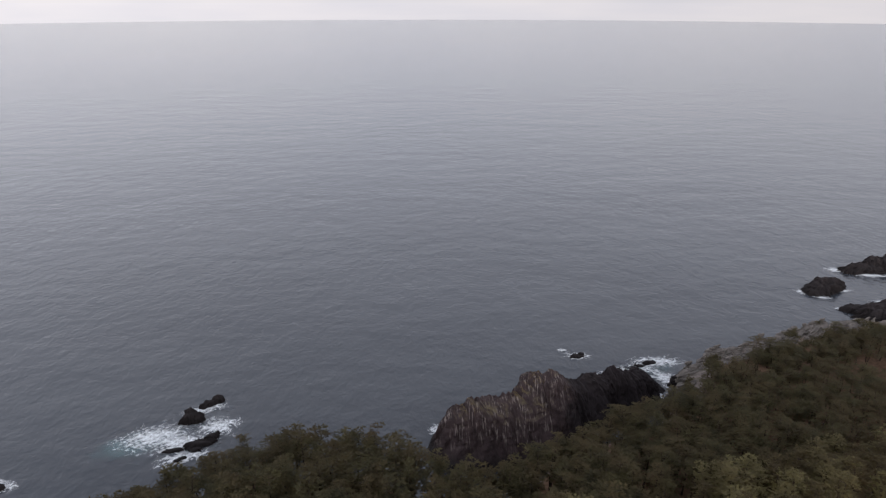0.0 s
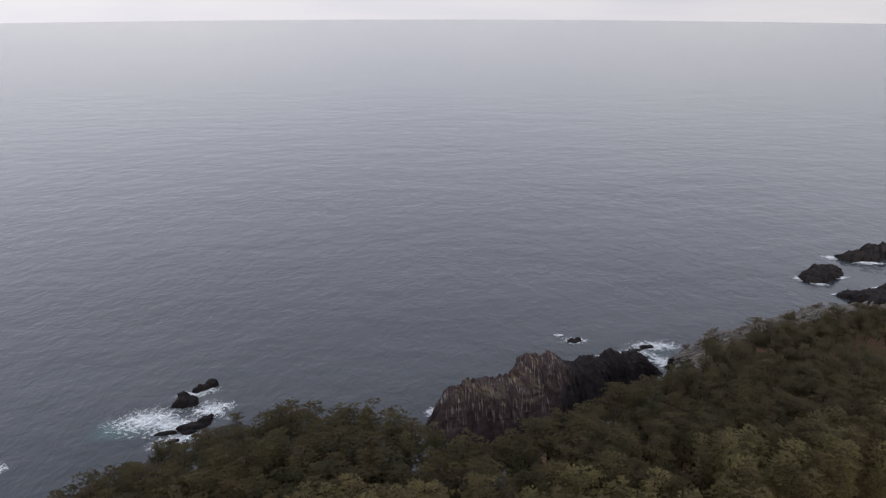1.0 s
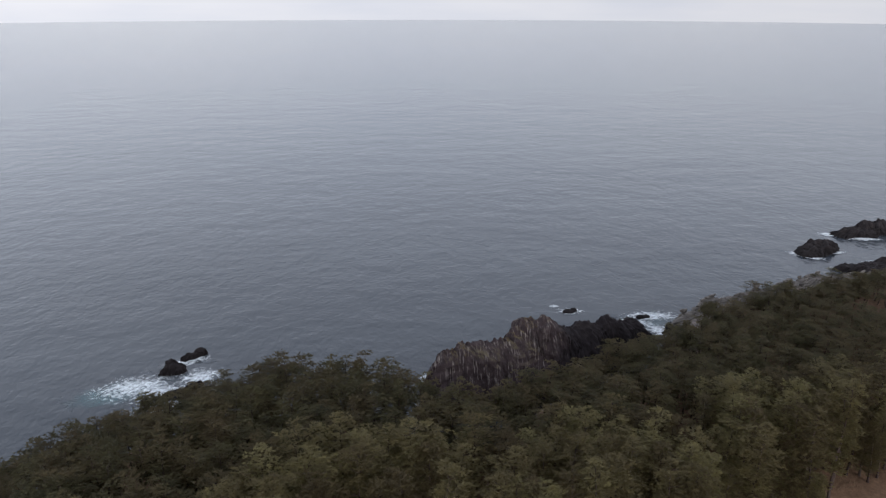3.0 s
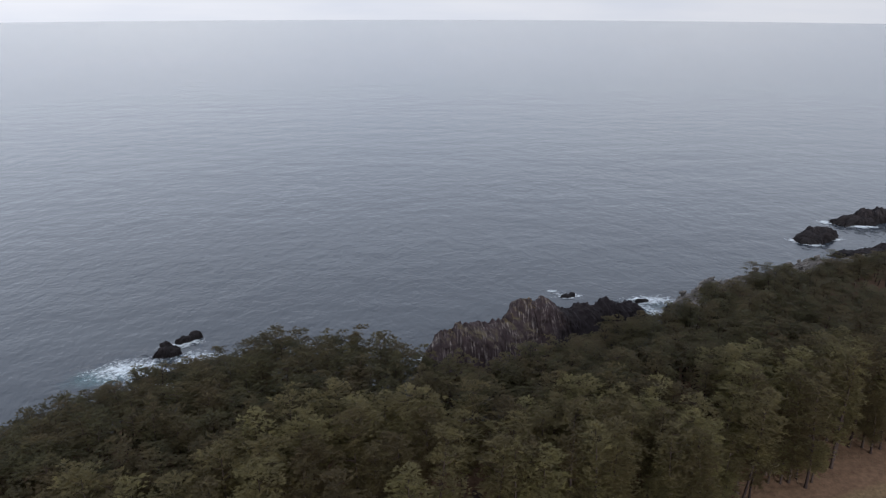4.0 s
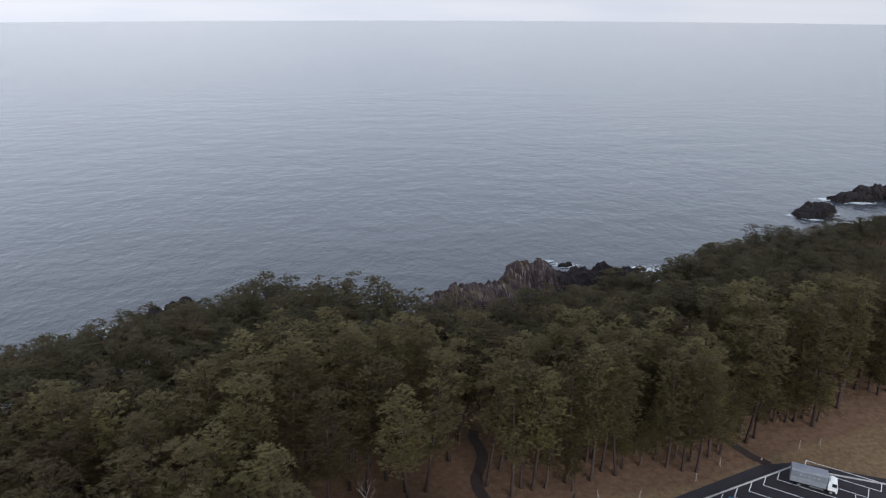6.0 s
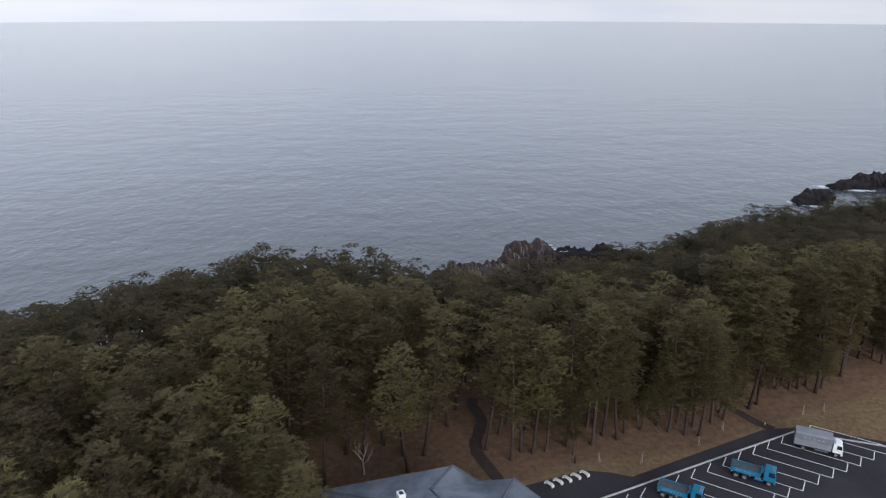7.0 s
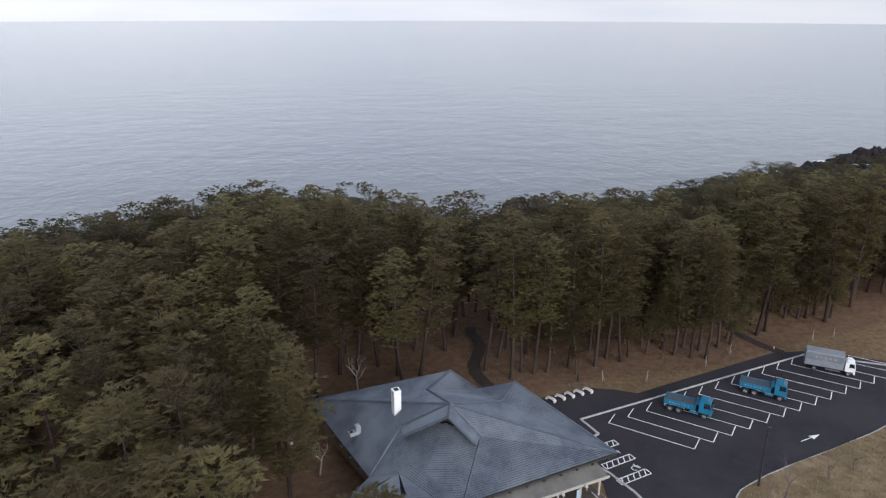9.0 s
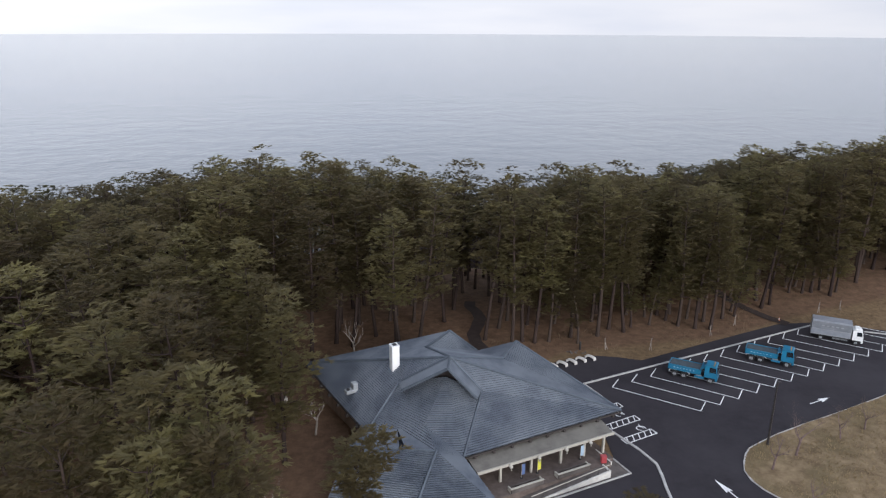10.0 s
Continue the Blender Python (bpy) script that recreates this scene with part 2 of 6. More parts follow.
M_BARK = mat("pine_bark", (0.026, 0.0185, 0.0165), (0.058, 0.04, 0.034), scale=1.4, rough=0.95, bump=0.8, stretch=(1, 1, 0.25), per_object=0.3, spec=0.1)
M_BARE = mat("pale_bark", (0.16, 0.135, 0.115), (0.36, 0.32, 0.28), scale=1.5, rough=0.95, bump=0.5, stretch=(1, 1, 0.3), spec=0.1)
M_TWIG = mat("brown_twigs", (0.085, 0.06, 0.055), (0.19, 0.138, 0.126), scale=1.5, rough=0.95, bump=0.3, spec=0.1)
M_SCRUB = mat("coastal_scrub", (0.036, 0.035, 0.018), (0.098, 0.078, 0.04), scale=0.3, rough=0.9, bump=0, spec=0.1)
M_ASPHALT = mat("fresh_asphalt", (0.0205, 0.0178, 0.0212), (0.031, 0.0272, 0.0318), scale=0.6, rough=0.85, bump=0.25, bump_scale=14, stain=(0.042, 0.038, 0.043), stain_scale=0.08, stain_amount=0.5, bump_dist=0.01, spec=0.22)
M_PATH = mat("dark_footpath", (0.027, 0.0185, 0.016), (0.048, 0.033, 0.028), scale=0.8, rough=0.9, bump=0.3, bump_scale=9, bump_dist=0.02)
M_LINE = mat("road_paint", (0.6, 0.6, 0.6), (0.82, 0.82, 0.81), scale=2.5, rough=0.65, bump=0.1, stain=(0.42, 0.42, 0.42), stain_scale=0.7, stain_amount=0.35)
M_KERB = mat("kerb_concrete", (0.3, 0.29, 0.28), (0.46, 0.45, 0.43), scale=1.8, rough=0.85, bump=0.2, stain=(0.22, 0.21, 0.2), stain_scale=0.4)
M_CONC = mat("pale_concrete", (0.42, 0.4, 0.37), (0.6, 0.58, 0.54), scale=1.5, rough=0.8, bump=0.15, stain=(0.32, 0.3, 0.28), stain_scale=0.5)
M_GRASS = mat("dry_grass", (0.11, 0.076, 0.045), (0.28, 0.21, 0.126), scale=0.5, rough=0.95, bump=0.9, bump_scale=5, bump_dist=0.12, stain=(0.12, 0.094, 0.05), stain_scale=0.16, stain_amount=0.75, spec=0.1)
M_BLADE = mat("dry_grass_blades", (0.15, 0.108, 0.06), (0.3, 0.225, 0.125), scale=0.3, rough=0.95, bump=0, spec=0.1)
M_TUSSOCK = mat("faded_tussocks", (0.085, 0.06, 0.038), (0.165, 0.122, 0.072), scale=0.3, rough=0.95, bump=0, spec=0.1)
M_CLIFFGRASS = mat("cliff_grass", (0.075, 0.056, 0.026), (0.17, 0.125, 0.062), scale=0.25, rough=0.95, bump=0, spec=0.1)


def ground_material():
    """Land: brown needle litter in the wood, dry grass in the clearing, bare rock where it is steep."""
    m = bpy.data.materials.new("headland_ground")
    m.use_nodes = True
    nt = m.node_tree
    b = nt.nodes["Principled BSDF"]
    L = nt.links.new
    tc = nt.nodes.new("ShaderNodeTexCoord")

    def noise_at(scale, detail=6):
        n = nt.nodes.new("ShaderNodeTexNoise")
        n.inputs["Scale"].default_value = scale
        n.inputs["Detail"].default_value = detail
        n.inputs["Roughness"].default_value = 0.65
        L(tc.outputs["Object"], n.inputs["Vector"])
        return n.outputs["Fac"]

    def two(scale, a, c):
        r = nt.nodes.new("ShaderNodeValToRGB")
        ramp_stops(r, [(0.3, a), (0.7, c)])
        L(noise_at(scale), r.inputs["Fac"])
        return r.outputs["Color"]

    def blend(fac, a, c):
        mx = nt.nodes.new("ShaderNodeMix")
        mx.data_type = "RGBA"
        L(fac, mx.inputs["Factor"])
        L(a, mx.inputs["A"])
        L(c, mx.inputs["B"])
        return mx.outputs["Result"]

    litter = two(0.7, (0.088, 0.053, 0.034), (0.18, 0.112, 0.07))
    grass = two(1.0, (0.108, 0.072, 0.041), (0.205, 0.142, 0.08))
    stone = two(0.4, (0.075, 0.063, 0.057), (0.25, 0.215, 0.19))
    at = nt.nodes.new("ShaderNodeAttribute")
    at.attribute_name = "grassy"
    ad = nt.nodes.new("ShaderNodeMath")
    ad.operation = "MULTIPLY_ADD"
    L(noise_at(0.25), ad.inputs[0])
    ad.inputs[1].default_value = 0.9
    L(at.outputs["Fac"], ad.inputs[2])
    mr = nt.nodes.new("ShaderNodeMapRange")
    mr.inputs["From Min"].default_value = 0.75
    mr.inputs["From Max"].default_value = 1.05
    L(ad.outputs[0], mr.inputs["Value"])
    col = blend(mr.outputs["Result"], litter, grass)
    at2 = nt.nodes.new("ShaderNodeAttribute")
    at2.attribute_name = "rocky"
    ad2 = nt.nodes.new("ShaderNodeMath")
    ad2.operation = "MULTIPLY_ADD"
    L(noise_at(0.2), ad2.inputs[0])
    ad2.inputs[1].default_value = 0.6
    L(at2.outputs["Fac"], ad2.inputs[2])
    mr2 = nt.nodes.new("ShaderNodeMapRange")
    mr2.inputs["From Min"].default_value = 0.7
    mr2.inputs["From Max"].default_value = 0.95
    L(ad2.outputs[0], mr2.inputs["Value"])
    col = blend(mr2.outputs["Result"], col, stone)
    L(col, b.inputs["Base Color"])
    b.inputs["Roughness"].default_value = 0.95
    b.inputs["Specular IOR Level"].default_value = 0.1
    bp = nt.nodes.new("ShaderNodeBump")
    bp.inputs["Strength"].default_value = 0.8
    bp.inputs["Distance"].default_value = 0.15
    L(noise_at(3.0), bp.inputs["Height"])
    L(bp.outputs["Normal"], b.inputs["Normal"])
    return m


M_GROUND = ground_material()

# ---- mesh helpers ----


class Geo:
    """Gathers points and faces of one mesh."""

    def __init__(self):
        self.v, self.f = [], []

    def add(self, verts, faces, m=None):
        n = len(self.v)
        self.v.extend(tuple(m @ Vector(p)) for p in verts) if m else self.v.extend(tuple(p) for p in verts)
        self.f.extend(tuple(i + n for i in f) for f in faces)
        return self

    def box(self, c, s, m=None, bevel=0.0, taper=1.0):
        """A box with chamfered edges; taper narrows its top in x and y."""
        x, y, z = (k / 2 for k in s)
        if bevel <= 0:
            vs = [(sx * x * (taper if sz > 0 else 1), sy * y * (taper if sz > 0 else 1), sz * z) for sz in (-1, 1) for sy in (-1, 1) for sx in (-1, 1)]
            fs = [(0, 2, 3, 1), (4, 5, 7, 6), (0, 1, 5, 4), (1, 3, 7, 5), (3, 2, 6, 7), (2, 0, 4, 6)]
        else:
            k = min(bevel, x * 0.9, y * 0.9, z * 0.9)
            bm = bmesh.new()
            bmesh.ops.create_cube(bm, size=1.0, matrix=Matrix.Diagonal((2 * x, 2 * y, 2 * z, 1)))
            bmesh.ops.bevel(bm, geom=list(bm.edges), offset=k, segments=1, affect="EDGES")
            for p in bm.verts:
                if p.co.z > 0:
                    p.co.x *= taper
                    p.co.y *= taper
            bm.verts.index_update()
            vs = [tuple(p.co) for p in bm.verts]
            fs = [tuple(p.index for p in f.verts) for f in bm.faces]
            bm.free()
        return self.add([(p[0] + c[0], p[1] + c[1], p[2] + c[2]) for p in vs], fs, m)

    def tube(self, points, radii, n=7, m=None, caps=True):
        """A tapered limb along a line of points."""
        vs, fs = [], []
        pts = [Vector(p) for p in points]
        for i, p in enumerate(pts):
            d = (pts[min(i + 1, len(pts) - 1)] - pts[max(i - 1, 0)]).normalized()
            a = d.orthogonal().normalized() if abs(d.z) > 0.9 else d.cross(Vector((0, 0, 1))).normalized()
            if abs(d.z) > 0.9:
                a = (Vector((1, 0, 0)) - d * d.x).normalized()
            c = d.cross(a)
            for k in range(n):
                t = 2 * math.pi * k / n
                vs.append(p + (a * math.cos(t) + c * math.sin(t)) * radii[i])
        for i in range(len(pts) - 1):
            for k in range(n):
                fs.append((i * n + k, i * n + (k + 1) % n, (i + 1) * n + (k + 1) % n, (i + 1) * n + k))
        if caps:
            fs.append(tuple(range(n - 1, -1, -1)))
            fs.append(tuple((len(pts) - 1) * n + k for k in range(n)))
        return self.add(vs, fs, m)

    def cyl(self, a, b, r, n=16, r2=None, m=None):
        return self.tube([a, b], [r, r if r2 is None else r2], n, m)

    def prism(self, outline, z0, z1, m=None):
        n = len(outline)
        vs = [(x, y, z0) for x, y in outline] + [(x, y, z1) for x, y in outline]
        fs = [tuple(range(n - 1, -1, -1)), tuple(range(n, 2 * n))] + [(i, (i + 1) % n, n + (i + 1) % n, n + i) for i in range(n)]
        return self.add(vs, fs, m)

    def mesh(self, name, material, smooth=False):
        me = bpy.data.meshes.new(name)
        me.from_pydata(self.v, [], self.f)
        me.materials.append(material)
        if smooth:
            me.polygons.foreach_set("use_smooth", [True] * len(me.polygons))
        me.update()
        return me


def part(name, geo, material, parent, label="", smooth=False):
    """Links a Geo, or a mesh, as one mesh object under a thing."""
    ob = new(name, geo if isinstance(geo, bpy.types.Mesh) else geo.mesh(name, material, smooth))
    ob.parent = parent
    return tagged(ob, label)


def thing(name, label, category, m=None, group=""):
    """An Empty at the base of a thing, for its parts."""
    ob = new(name)
    ob.empty_display_size = 0.5
    if m is not None:
        ob.matrix_basis = m
    return tagged(ob, label, category, group)


def numpy_mesh(name, verts, faces, material, smooth=False):
    """A mesh from arrays of points and of triangles or quads."""
    me = bpy.data.meshes.new(name)
    k = faces.shape[1]
    me.vertices.add(len(verts))
    me.vertices.foreach_set("co", np.ascontiguousarray(verts, np.float32).ravel())
    me.loops.add(faces.size)
    me.loops.foreach_set("vertex_index", np.ascontiguousarray(faces, np.int32).ravel())
    me.polygons.add(len(faces))
    me.polygons.foreach_set("loop_start", np.arange(0, faces.size, k, dtype=np.int32))
    me.polygons.foreach_set("loop_total", np.full(len(faces), k, np.int32))
    if smooth:
        me.polygons.foreach_set("use_smooth", np.ones(len(faces), bool))
    for mt in (material if isinstance(material, (list, tuple)) else [material]):
        me.materials.append(mt)
    me.update(calc_edges=True)
    return me


WAVES = {}


def wave_noise(x, y, s, seed=0):
    """A cheap smooth noise for arrays, about -1 to 1."""
    if seed not in WAVES:
        r = np.random.RandomState(seed)
        WAVES[seed] = [(r.uniform(0, 2 * math.pi), r.uniform(0.6, 1.7), r.uniform(0, 6.28), r.uniform(0, 6.28)) for _ in range(7)]
    out = np.zeros(np.broadcast(x, y).shape)
    for a, w, p, q in WAVES[seed]:
        w = w * s
        out = out + np.sin((x * math.cos(a) + y * math.sin(a)) * w + p + 1.3 * np.sin((y * math.cos(a) - x * math.sin(a)) * w * 0.6 + q))
    return out / 4.0


# ---- the lie of the land ----
G = 25.7    # the clearing above the sea
COAST = [(-900, -40), (-400, 60), (-150, 128), (-110, 150), (-84, 170), (-68, 181), (-52, 194), (-32, 188), (-12, 188), (2, 179), (14, 172), (24, 172), (38, 188),
         (50, 200), (72, 212), (94, 224), (104, 246), (121, 268), (152, 280), (190, 300), (222, 305), (262, 312), (430, 330), (900, 420)]


def coast_distance(x, y):
    """Metres inland of the coast line, negative over the sea."""
    x, y = np.asarray(x, float), np.asarray(y, float)
    best = np.full(x.shape, 1e9)
    line = np.interp(x, [p[0] for p in COAST], [p[1] for p in COAST])
    for (ax, ay), (bx, by) in zip(COAST, COAST[1:]):
        dx, dy = bx - ax, by - ay
        t = np.clip(((x - ax) * dx + (y - ay) * dy) / (dx * dx + dy * dy), 0, 1)
        best = np.minimum(best, np.hypot(x - ax - t * dx, y - ay - t * dy))
    return np.where(y < line, best, -best)


def smooth01(t):
    t = np.clip(t, 0, 1)
    return t * t * (3 - 2 * t)


def ground_height(x, y):
    x, y = np.asarray(x, float), np.asarray(y, float)
    d = coast_distance(x, y) + 1.6 * wave_noise(x, y, 0.22, 3) * smooth01((y - 118) / 15)
    brink = np.interp(x, [-200, -60, 20, 60, 100, 110, 160, 200, 300], [17, 19, 19, 16, 15, 16.5, 16, 14.5, 8])
    cliff = brink * smooth01((d + 4) / 7.5)
    rise = (G - brink) * smooth01((d - 4) / 52)
    bumps = (0.35 * wave_noise(x, y, 0.11, 5) + 1.0) * smooth01((y - 112) / 25) * smooth01(d / 6)
    z = np.where(d < -4, -3.0, cliff + rise + bumps - 3.0 * (1 - smooth01((d + 4) / 2)))
    return z


def ground_at(x, y):
    return float(ground_height(np.array([x]), np.array([y]))[0])


def build_ground():
    xs = np.concatenate([[-4900, -2500, -1200, -700], np.arange(-420, -160, 20), np.arange(-160, 262, 2.0), np.arange(270, 440, 20), [700, 1300, 2600, 4900]])
    ys = np.concatenate([[-4900, -2500, -1200, -600, -300, -150, -80, -40, -10, 10, 20], np.arange(30, 322, 2.0), [340, 380, 430]])
    X, Y = np.meshgrid(xs, ys)
    Z = ground_height(X, Y)
    Z = np.where(Y < 25, np.maximum(Z, 10), Z)
    nx, ny = len(xs), len(ys)
    v = np.stack([X, Y, Z], -1).reshape(-1, 3)
    idx = np.arange(nx * ny).reshape(ny, nx)
    f = np.stack([idx[:-1, :-1], idx[:-1, 1:], idx[1:, 1:], idx[1:, :-1]], -1).reshape(-1, 4)
    keep = (v[f][:, :, 2].max(1) > -2.9)
    me = numpy_mesh("ground", v, f[keep], M_GROUND, True)
    gx, gy = v[:, 0], v[:, 1]
    clearing = np.interp(gx, [-30, -16, -12, 20, 30, 60, 78, 110, 200], [-60, 60, 97, 101, 107, 111, 119, 128, 140])
    grassy = smooth01((clearing - gy) / 5 + 0.5) * smooth01((gx + 2) / 14)
    east = smooth01((gx - 80) / 12) * smooth01((126 - gy) / 6)
    dd = coast_distance(gx, gy)
    rocky = smooth01(1 - (dd - 2) / 9) * (0.55 + 0.45 * smooth01((gx - 98) / 10)) + 0.6 * smooth01((gx - 100) / 8) * smooth01(1 - (dd - 10) / 10)
    for name, val in (("grassy", np.maximum(grassy, east) * 0.75), ("rocky", rocky)):
        a = me.attributes.new(name, "FLOAT", "POINT")
        a.data.foreach_set("value", val.astype(np.float32))
    tagged(new("ground", me), "wooded headland of brown needle litter and dry grass above the sea", "ground", kind="structure")


def build_sea():
    rings = np.concatenate([np.linspace(0, 400, 9)[1:], np.geomspace(450, 4900, 14)])
    n = 192
    v = [(0.0, 150.0, 0.0)]
    f = []
    for r in rings:
        k = r / 4900
        for i in range(n):
            a = 2 * math.pi * i / n
            v.append((r * math.cos(a), r * math.sin(a) + 150 * (1 - k), 0))
    g = Geo()
    f = [(0, 1 + i, 1 + (i + 1) % n) for i in range(n)]
    for j in range(len(rings) - 1):
        for i in range(n):
            f.append((1 + j * n + i, 1 + (j + 1) * n + i, 1 + (j + 1) * n + (i + 1) % n, 1 + j * n + (i + 1) % n))
    g.add(v, f)
    tagged(new("water", g.mesh("water", M_SEA)), "grey rippled open sea reaching the hazy horizon", "sea", kind="structure")


build_ground()
build_sea()

# ---- rocks and white water ----


def rock_mesh(name, lumps, material, seed, n=64, rings=26, rough=1.0, tops=1.0):
    """One rock of several lumps: (x, y, reach along, reach across, height, turn). Steep, fluted, with a broken top."""
    g = Geo()
    for li, (cx, cy, rx, ry, h, turn) in enumerate(lumps):
        off = Vector((seed * 7.3 + li * 3.1, seed * 1.7, li * 5.9))
        ct, st = math.cos(radians(turn)), math.sin(radians(turn))
        vs = []
        for j in range(rings + 1):
            t = j / rings
            zz = -1.5 + (h * 0.86 + 1.5) * min(1.0, t / 0.72)
            body = 1.2 - 0.42 * min(1.0, t / 0.72) ** 1.8
            cap = 1.0 if t <= 0.72 else max(0.0, 1 - ((t - 0.72) / 0.28)) ** 0.8
            for i in range(n):
                a = 2 * math.pi * i / n
                ca, sa = math.cos(a), math.sin(a)
                flute = noise.noise(Vector((ca * 3.2, sa * 3.2, zz * 0.03)) + off)
                flute2 = noise.noise(Vector((ca * 8, sa * 8, zz * 0.07)) + off) - 0.7 * abs(noise.noise(Vector((ca * rx * 1.1, sa * rx * 1.1, zz * 0.1)) + off))
                chip = noise.noise(Vector((ca * rx * 0.35, sa * ry * 0.35, zz * 0.3)) + off)
                cell = noise.voronoi(Vector((ca * rx * 0.3, sa * ry * 0.3, zz * 0.14)) + off)[0]
                block = min(0.6, cell[1] - cell[0]) - 0.25
                edge = noise.voronoi(Vector((ca * rx * 0.75, sa * ry * 0.75, zz * 0.5)) + off)[0]
                k = (body + rough * (0.17 * flute + 0.08 * flute2 + 0.06 * chip + 0.2 * block + 0.13 * (min(0.5, edge[1] - edge[0]) - 0.2))) * cap
                x, y = rx * k * ca, ry * k * sa
                px, py = cx + ct * x - st * y, cy + st * x + ct * y
                up = noise.noise(Vector((px * 0.16, py * 0.16, 0)) + off) * 0.22 * h + noise.noise(Vector((px * 0.5, py * 0.5, 3)) + off) * 0.12 * h - abs(noise.noise(Vector((px * 0.3, py * 0.3, 9)) + off)) * 0.26 * h
                w = smooth01((zz - 0.35 * h) / (0.65 * h + 0.01))
                crown = 0.2 * h * (1 - cap * cap) if t > 0.72 else 0
                vs.append((px, py, zz + float(w) * up * rough * tops + crown))
        fs = []
        for j in range(rings):
            for i in range(n):
                a, b = j * n + i, j * n + (i + 1) % n
                fs.append((a, b, b + n, a + n))
        g.add(vs, fs)
    return g.mesh(name, material)


def ridge_mesh(name, spine, material, seed, step=0.42, rows=46):
    """A rock wall along a spine of (x, y, height, reach in front, reach behind): broken crest, columned face, straight down into the water."""
    pts = np.array(spine, float)
    run = np.concatenate([[0], np.cumsum(np.hypot(np.diff(pts[:, 0]), np.diff(pts[:, 1])))])
    n = int(run[-1] / step)
    ss = np.linspace(0, run[-1], n)
    px, py, hh, fr, bk = (np.interp(ss, run, pts[:, k]) for k in range(5))
    tx, ty = np.gradient(px), np.gradient(py)
    ln = np.hypot(tx, ty)
    k = np.ones(9) / 9
    tx, ty = (np.convolve(np.pad(v / ln, 4, mode="edge"), k, "valid") for v in (tx, ty))
    prof_o = [0, 0.1, 0.26, 0.4, 0.5, 0.6, 0.72, 0.86, 1.0]
    prof_z = [1, 0.97, 0.92, 0.82, 0.66, 0.46, 0.24, 0.06, -0.12]
    vs = []
    back = 12
    for i in range(n):
        s = float(ss[i])
        nx, ny = float(ty[i]), -float(tx[i])
        block = noise.voronoi(Vector((s * 0.22 + seed, seed, 0)))[0]
        crest = 1.5 * noise.noise(Vector((s * 0.3, seed, 2))) + 1.0 * noise.noise(Vector((s * 0.9, seed, 5))) - 1.1 * max(0.0, 0.3 - (block[1] - block[0])) * 4
        for j in range(rows + back):
            if j < rows:
                t = 1 - j / (rows - 1)
                side, reach = 1.0, float(fr[i])
            else:
                t = (j - rows + 1) / back
                side, reach = -1.0, float(bk[i])
            o = float(np.interp(t, np.linspace(0, 1, 9), prof_o))
            zf = float(np.interp(t, np.linspace(0, 1, 9), prof_z))
            h = float(hh[i])
            z = h * zf
            lump = noise.noise(Vector((s * 0.085, z * 0.05, seed)))
            col = abs(noise.noise(Vector((s * 0.2 + 1.2 * lump, z * 0.06, seed + 3))))
            fine = abs(noise.noise(Vector((s * 0.75 + 2 * lump, z * 0.16, seed + 7))))
            split = noise.voronoi(Vector((s * 0.3, z * 0.16 + 0.4 * lump, seed + 2)))[0]
            chip = noise.noise(Vector((s * 0.8, z * 0.8, t * 9 + seed)))
            steep = min(1.0, t * 3.2)
            push = steep * (4.2 * lump + 4.5 * (col - 0.25) + 1.9 * (fine - 0.22) + 1.8 * min(0.5, split[1] - split[0]) + 0.5 * chip)
            d = side * max(0.0, reach * o + push)
            z += crest * (1 - t) ** 2 + (1 - steep) * (0.9 * noise.noise(Vector((s * 0.6, t * 14, seed + 9))) + 0.5 * chip) + 0.5 * chip * steep * (1 if z > 1 else 0)
            vs.append((float(px[i]) + nx * d, float(py[i]) + ny * d, z))
    m = rows + back
    fs = [(i * m + j, (i + 1) * m + j, (i + 1) * m + j + 1, i * m + j + 1) for i in range(n - 1) for j in range(m - 1)]
    return Geo().add(vs, fs).mesh(name, material)


def slab_stack(seed):
    """A few broken, tilted ledges of bedded rock on one another."""
    r = random.Random(seed)
    g = Geo()
    z = -0.8
    cx = cy = 0.0
    size = r.uniform(2.2, 4.2)
    for k in range(r.choice((2, 3, 3, 4))):
        th = r.uniform(0.45, 1.1)
        sides = r.choice((6, 7, 8))
        a0 = r.uniform(0, 6.28)
        rim = [(size * r.uniform(0.62, 1.1), a0 + 6.283 * (i + r.uniform(-0.3, 0.3)) / sides) for i in range(sides)]
        tilt = (r.uniform(-0.16, 0.16), r.uniform(-0.16, 0.16))
        rings = []
        for q, (scale, up) in enumerate(((1.04, 0.0), (1.0, 0.25), (1.06, 0.5), (0.98, 0.86), (0.88, 1.0), (0.45, 1.06))):
            ring = []
            for (rr_, a) in rim:
                e = scale * rr_ * (1 + r.uniform(-0.06, 0.06))
                x, y = cx + e * math.cos(a), cy + e * 0.75 * math.sin(a)
                ring.append((x, y, z + th * up + tilt[0] * x + tilt[1] * y + r.uniform(-0.05, 0.05)))
            rings.append(ring)
        v = [p for ring in rings for p in ring] + [(cx, cy, z + th * 1.06)]
        f = [(q * sides + i, q * sides + (i + 1) % sides, (q + 1) * sides + (i + 1) % sides, (q + 1) * sides + i) for q in range(5) for i in range(sides)]
        f += [(5 * sides + i, 5 * sides + (i + 1) % sides, 6 * sides) for i in range(sides)]
        g.add(v, f)
        z += th * 0.85
        cx += r.uniform(-0.8, 0.8)
        cy += r.uniform(-0.2, 0.9)
        size *= r.uniform(0.62, 0.85)
    return g


